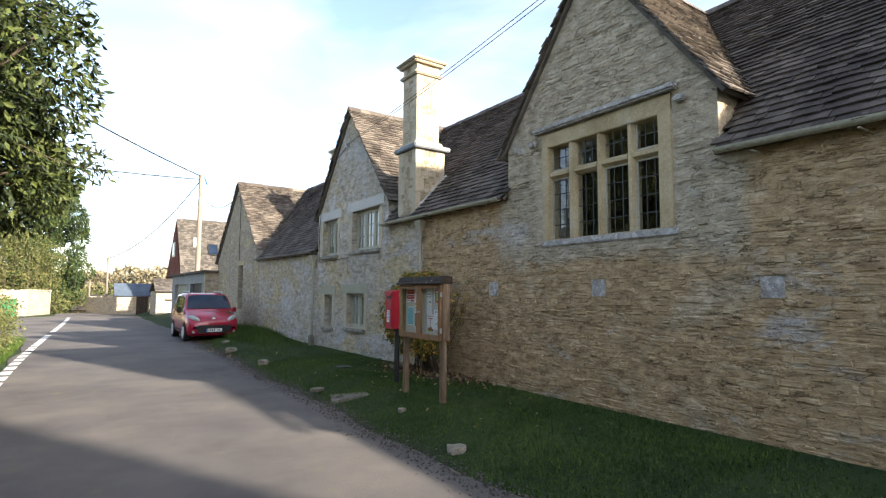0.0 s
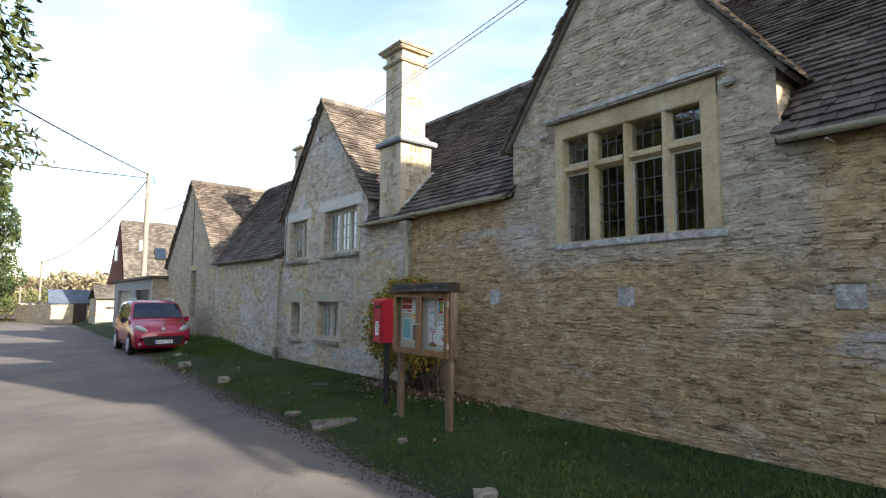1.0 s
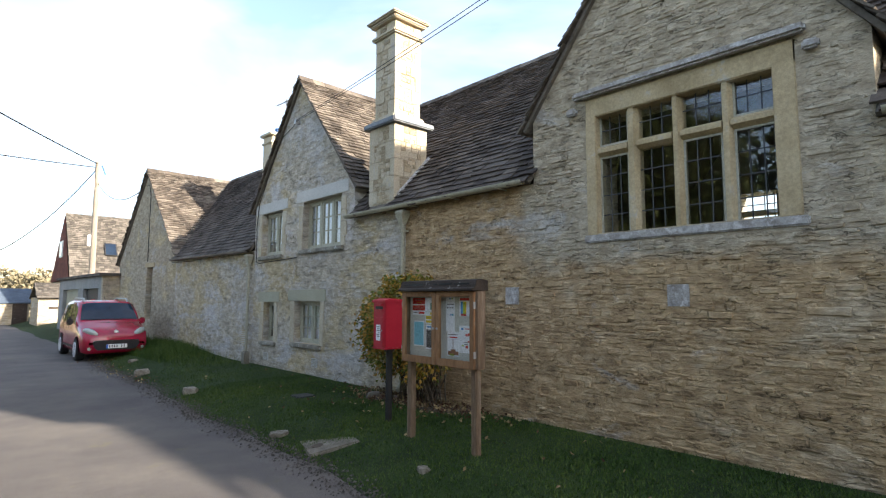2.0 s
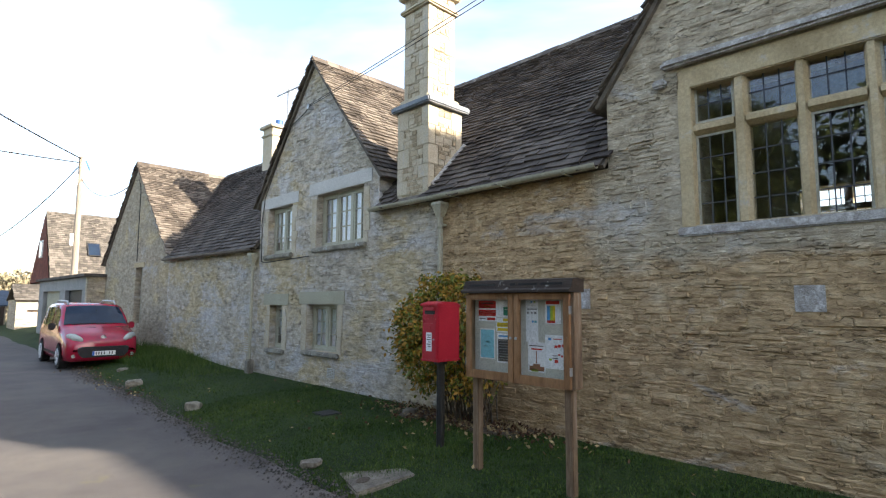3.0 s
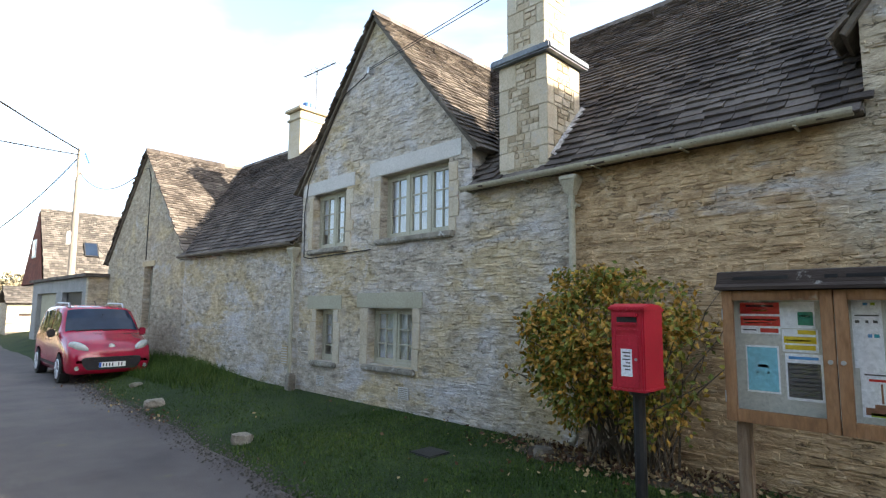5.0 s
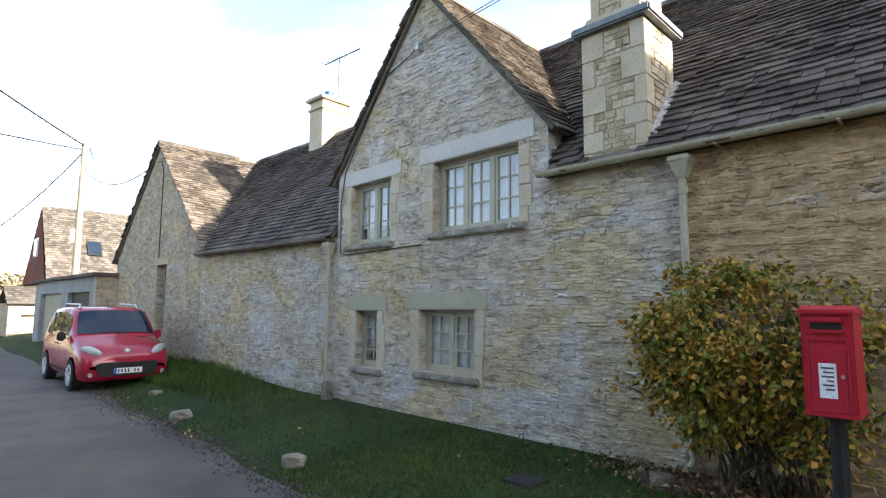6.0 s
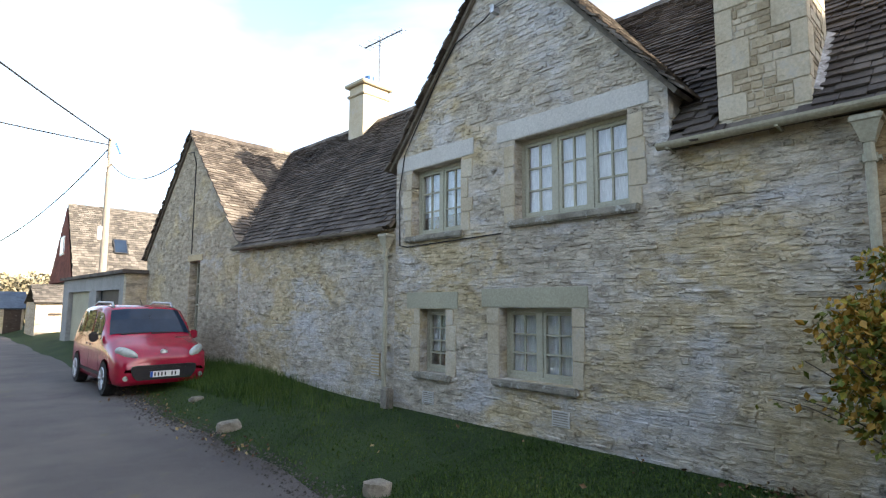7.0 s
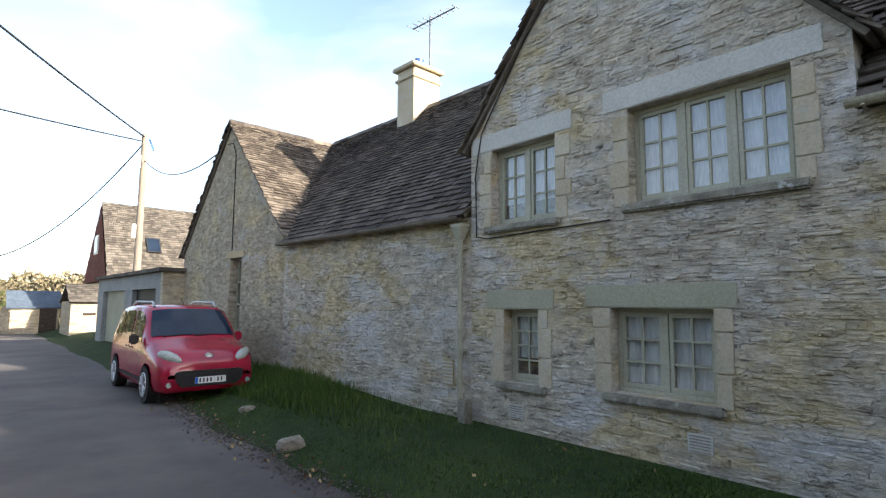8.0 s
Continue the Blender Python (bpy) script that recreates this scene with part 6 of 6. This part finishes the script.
def crown(name, parent, clumps, per, size, material, seed, slim, droop=0.35, spread=0.5):
    r = random.Random(seed)
    spots = []
    for c, rad in clumps:
        c = Vector(c)
        for i in range(int(per * rad * rad)):
            d = Vector((r.gauss(0, 1), r.gauss(0, 1), r.gauss(0, 1))).normalized()
            q = c + d * rad * r.uniform(spread, 1.0) ** 0.5
            spots.append((tuple(q), tuple(d)))
    return leaves(name, spots, size, material, parent, seed + 1, droop, slim)


tree = thing("lane_tree", pose(-3.05, 10.2, 0.2), "dense dark evergreen tree overhanging the lane", "tree")
bm = bmesh.new()
cyl(bm, (0, 0, -0.3), (0.1, 0.1, 2.6), 0.3, 0.22, 12)
rng = random.Random(31)
clumps = []
for i in range(165):
    a, e = rng.uniform(0, 6.283), rng.uniform(-0.62, 1.3)
    rr = rng.uniform(0.12, 1.0) ** 0.5
    c = (2.85 * rr * math.cos(a) * math.cos(e), 2.9 * rr * math.sin(a) * math.cos(e), 4.35 + 3.0 * rr * math.sin(e))
    clumps.append((c, rng.uniform(0.55, 0.95)))
    cyl(bm, (0.1, 0.1, rng.uniform(2.0, 3.2)), c, 0.07, 0.015, 6)
part("trunk", bm, M_BARK, tree, "bark-covered trunk and limbs", kind="stuff")
crown("foliage", tree, clumps, 900, 0.135, M_LEAF, 32, 0.42)
twigs, spots = bmesh.new(), []
for (a, b, c) in (((1.7000000000000002, -0.6, 3.9), (3.2800000000000002, -1.0, 3.3), 26), ((1.9, 0.2, 4.2), (3.2300000000000004, -0.2, 3.75), 24), ((1.7999999999999998, -0.4, 5.4), (2.4800000000000004, -0.9, 5.9), 14), ((1.7999999999999998, -0.2, 4.8), (2.58, -0.6, 4.7), 16), ((1.6, 0.4, 6.2), (2.1799999999999997, 0.2, 6.9), 12), ((1.7999999999999998, 0.8, 3.6), (2.6799999999999997, 1.0, 3.2), 18)):
    a, b = Vector(a), Vector(b)
    prev = a
    for i in range(1, c + 1):
        q = a.lerp(b, i / c) + Vector((0, 0, -0.15 * math.sin(i / c * 3)))
        cyl(twigs, prev, q, 0.008, seg=4)
        prev = q
        for j in range(7):
            spots.append((tuple(q + Vector((rng.gauss(0, 0.07), rng.gauss(0, 0.1), rng.gauss(0, 0.07)))), tuple((b - a).normalized() * 0.7 + Vector((0, 0, -0.3)))))
part("twig", twigs, M_BARK, tree, kind="stuff")
leaves("twig_leaves", spots, 0.13, M_LEAF, tree, 34, 0.45, 0.26)

conifer = thing("tall_conifer", pose(-2.6, 62, -0.4), "tall dark conifer at the bend", "tree")
rod("trunk", (0, 0, -0.3), (0, 0, 14.0), 0.22, M_BARK, conifer, 0.05)
rng = random.Random(41)
clumps = [((q * math.cos(a), q * math.sin(a), z), rng.uniform(0.5, 0.95)) for z in [2.2 + i * 0.1 for i in range(130)] for a, q in [(rng.uniform(0, 6.283), rng.uniform(0.35, 1.0) * 3.3 * (1.05 - (z / 15.6) ** 2.4))]]
crown("foliage", conifer, clumps, 520, 0.34, M_CONIFER, 42, 0.3, 0.5)


def shrub_row(name, spots_, label, material, per, size, seed):
    ob = thing(name, pose(0, 0, 0), label, "hedge")
    bm = bmesh.new()
    for c, rad in spots_:
        cyl(bm, (c[0], c[1], ground_z(c[0], c[1]) - 0.1), (c[0], c[1], c[2]), 0.05, 0.02, 5)
    part("stem", bm, M_BARK, ob, kind="stuff")
    crown("foliage", ob, spots_, per, size, material, seed, 0.45)


rng = random.Random(51)
shrub_row("near_hedge", [((-1.88 + rng.gauss(0, 0.1) - 0.01 * (y - 12), y, z), rng.uniform(0.4, 0.56)) for y in [11 + 0.42 * i for i in range(28)] for z in (0.6, 1.15)], "low yellow-green hedge along the lane edge", M_LEAF_PALE, 420, 0.09, 52)
shrub_row("tall_hedge", [((x, 53.5 + rng.gauss(0, 0.8), z * (1 - 0.09 * (x + 5))), rng.uniform(0.7, 1.2)) for x in [-10 + 0.45 * i for i in range(19)] for z in (1.2, 2.6, 4.0, 5.4, 6.6)], "tall loose hedge of pale green shrubs", M_LEAF_PALE, 260, 0.2, 53)
shrub_row("dark_hedge", [((-6.6 + rng.gauss(0, 0.6), y, z), rng.uniform(0.9, 1.5)) for y in [10 + 1.1 * i for i in range(16)] for z in (1.2, 2.5, 3.6)], "dark evergreen screen behind the hedge", M_CONIFER, 150, 0.36, 54)

# Trees out of view: they dim skylight on the near wall and mirror in the panes.
rng = random.Random(57)
shrub_row("tree_screen", [((-6.0 + rng.gauss(0, 0.7), y, z), rng.uniform(0.9, 1.5)) for y in [-16 + 1.2 * i for i in range(21)] for z in ((1.0, 2.4, 3.6, 5.0, 6.2) if y > 1 else (1.0, 2.4, 3.6))], "dark evergreens out of view opposite the hall, added to shade it and reflect in its panes", M_CONIFER, 110, 0.4, 58)
rng = random.Random(61)
wood = [((rng.uniform(-30, 45), rng.uniform(120, 170), rng.uniform(-6.5, 4.0)), rng.uniform(2.0, 4.0)) for i in range(200)]
far = raw("far_wood_ground", [(-200, 118, -6), (200, 118, -6), (200, 200, 3), (-200, 200, 3)], [(0, 1, 2, 3)], M_TURF, kind="structure", label="far hillside under trees")
crown_ob = crown("far_woods", None, wood, 62, 0.75, M_WOODS_HAZED, 62, 0.7)
tagged(crown_ob, "autumn woodland on the far hillside, haze painted into its leaf colour")
scrub = [((rng.uniform(-5, 6), rng.uniform(62, 85), rng.uniform(-1.5, 1.6)), rng.uniform(0.9, 1.6)) for i in range(60)]
tagged(crown("scrub", None, scrub, 90, 0.3, M_LEAF_PALE, 64, 0.6), "tawny scrub beyond the end of the lane")

# ---- rubble and pieces of the walls ----
HALL_CLEAR = [(3.81, 6.13, 2.46, 4.39), (3.6, 3.8, 4.08, 4.2), (6.16, 6.36, 4.08, 4.2)] + [(y - 0.122, y + 0.122, 1.71, 1.95) for y in (7.31, 5.02, 2.74)] + [(2.58, 2.92, 1.93, 2.0)]
rubble(hall_wall, -0.4, 9.66, 0.1, gable_top(*G1, ZE), HALL_CLEAR, M_HALL_STONE, M_HALL_PIECE, (5.6, 9.6, 0.7, 2.4), 71)
rubble(link_wall, 9.66, 11.27, 0.1, lambda y: ZE, [], M_COT_STONE, M_COT_PIECE, (0, 0, 0, 0), 76)
COT_CLEAR = []
for (a, b, c, d), n, r_, lin, sil in WINS:
    COT_CLEAR += [(a - 0.2, b + 0.2, c - 0.02, d), lin, (sil[0], sil[1], c - 0.1, c)]
COT_CLEAR += [(12.48, 12.76, 0.36, 0.56), (14.76, 15.04, 0.32, 0.52)]
rubble(cot_wall, 11.25, 15.72, 0.1, gable_top(*G2, ZE), COT_CLEAR, M_COT_STONE, M_COT_PIECE, (11.3, 13.9, 0.4, 2.7), 72)
rubble(wing_wall, 0.0, 5.5, 0.1, lambda y: WZE, [(0.28, 0.54, 0.6, 1.0)], M_COT_STONE, M_COT_PIECE, (0.3, 3.0, 0.4, 1.6), 73)
rubble(barn_wall, 5.5, 11.9, 0.1, gable_top(*G3, 3.2), [(7.73, 8.47, 1.03, 2.92), (7.58, 8.62, 2.9, 3.08)], M_BARN_STONE, M_BARN_STONE, (0, 0, 0, 0), 74)
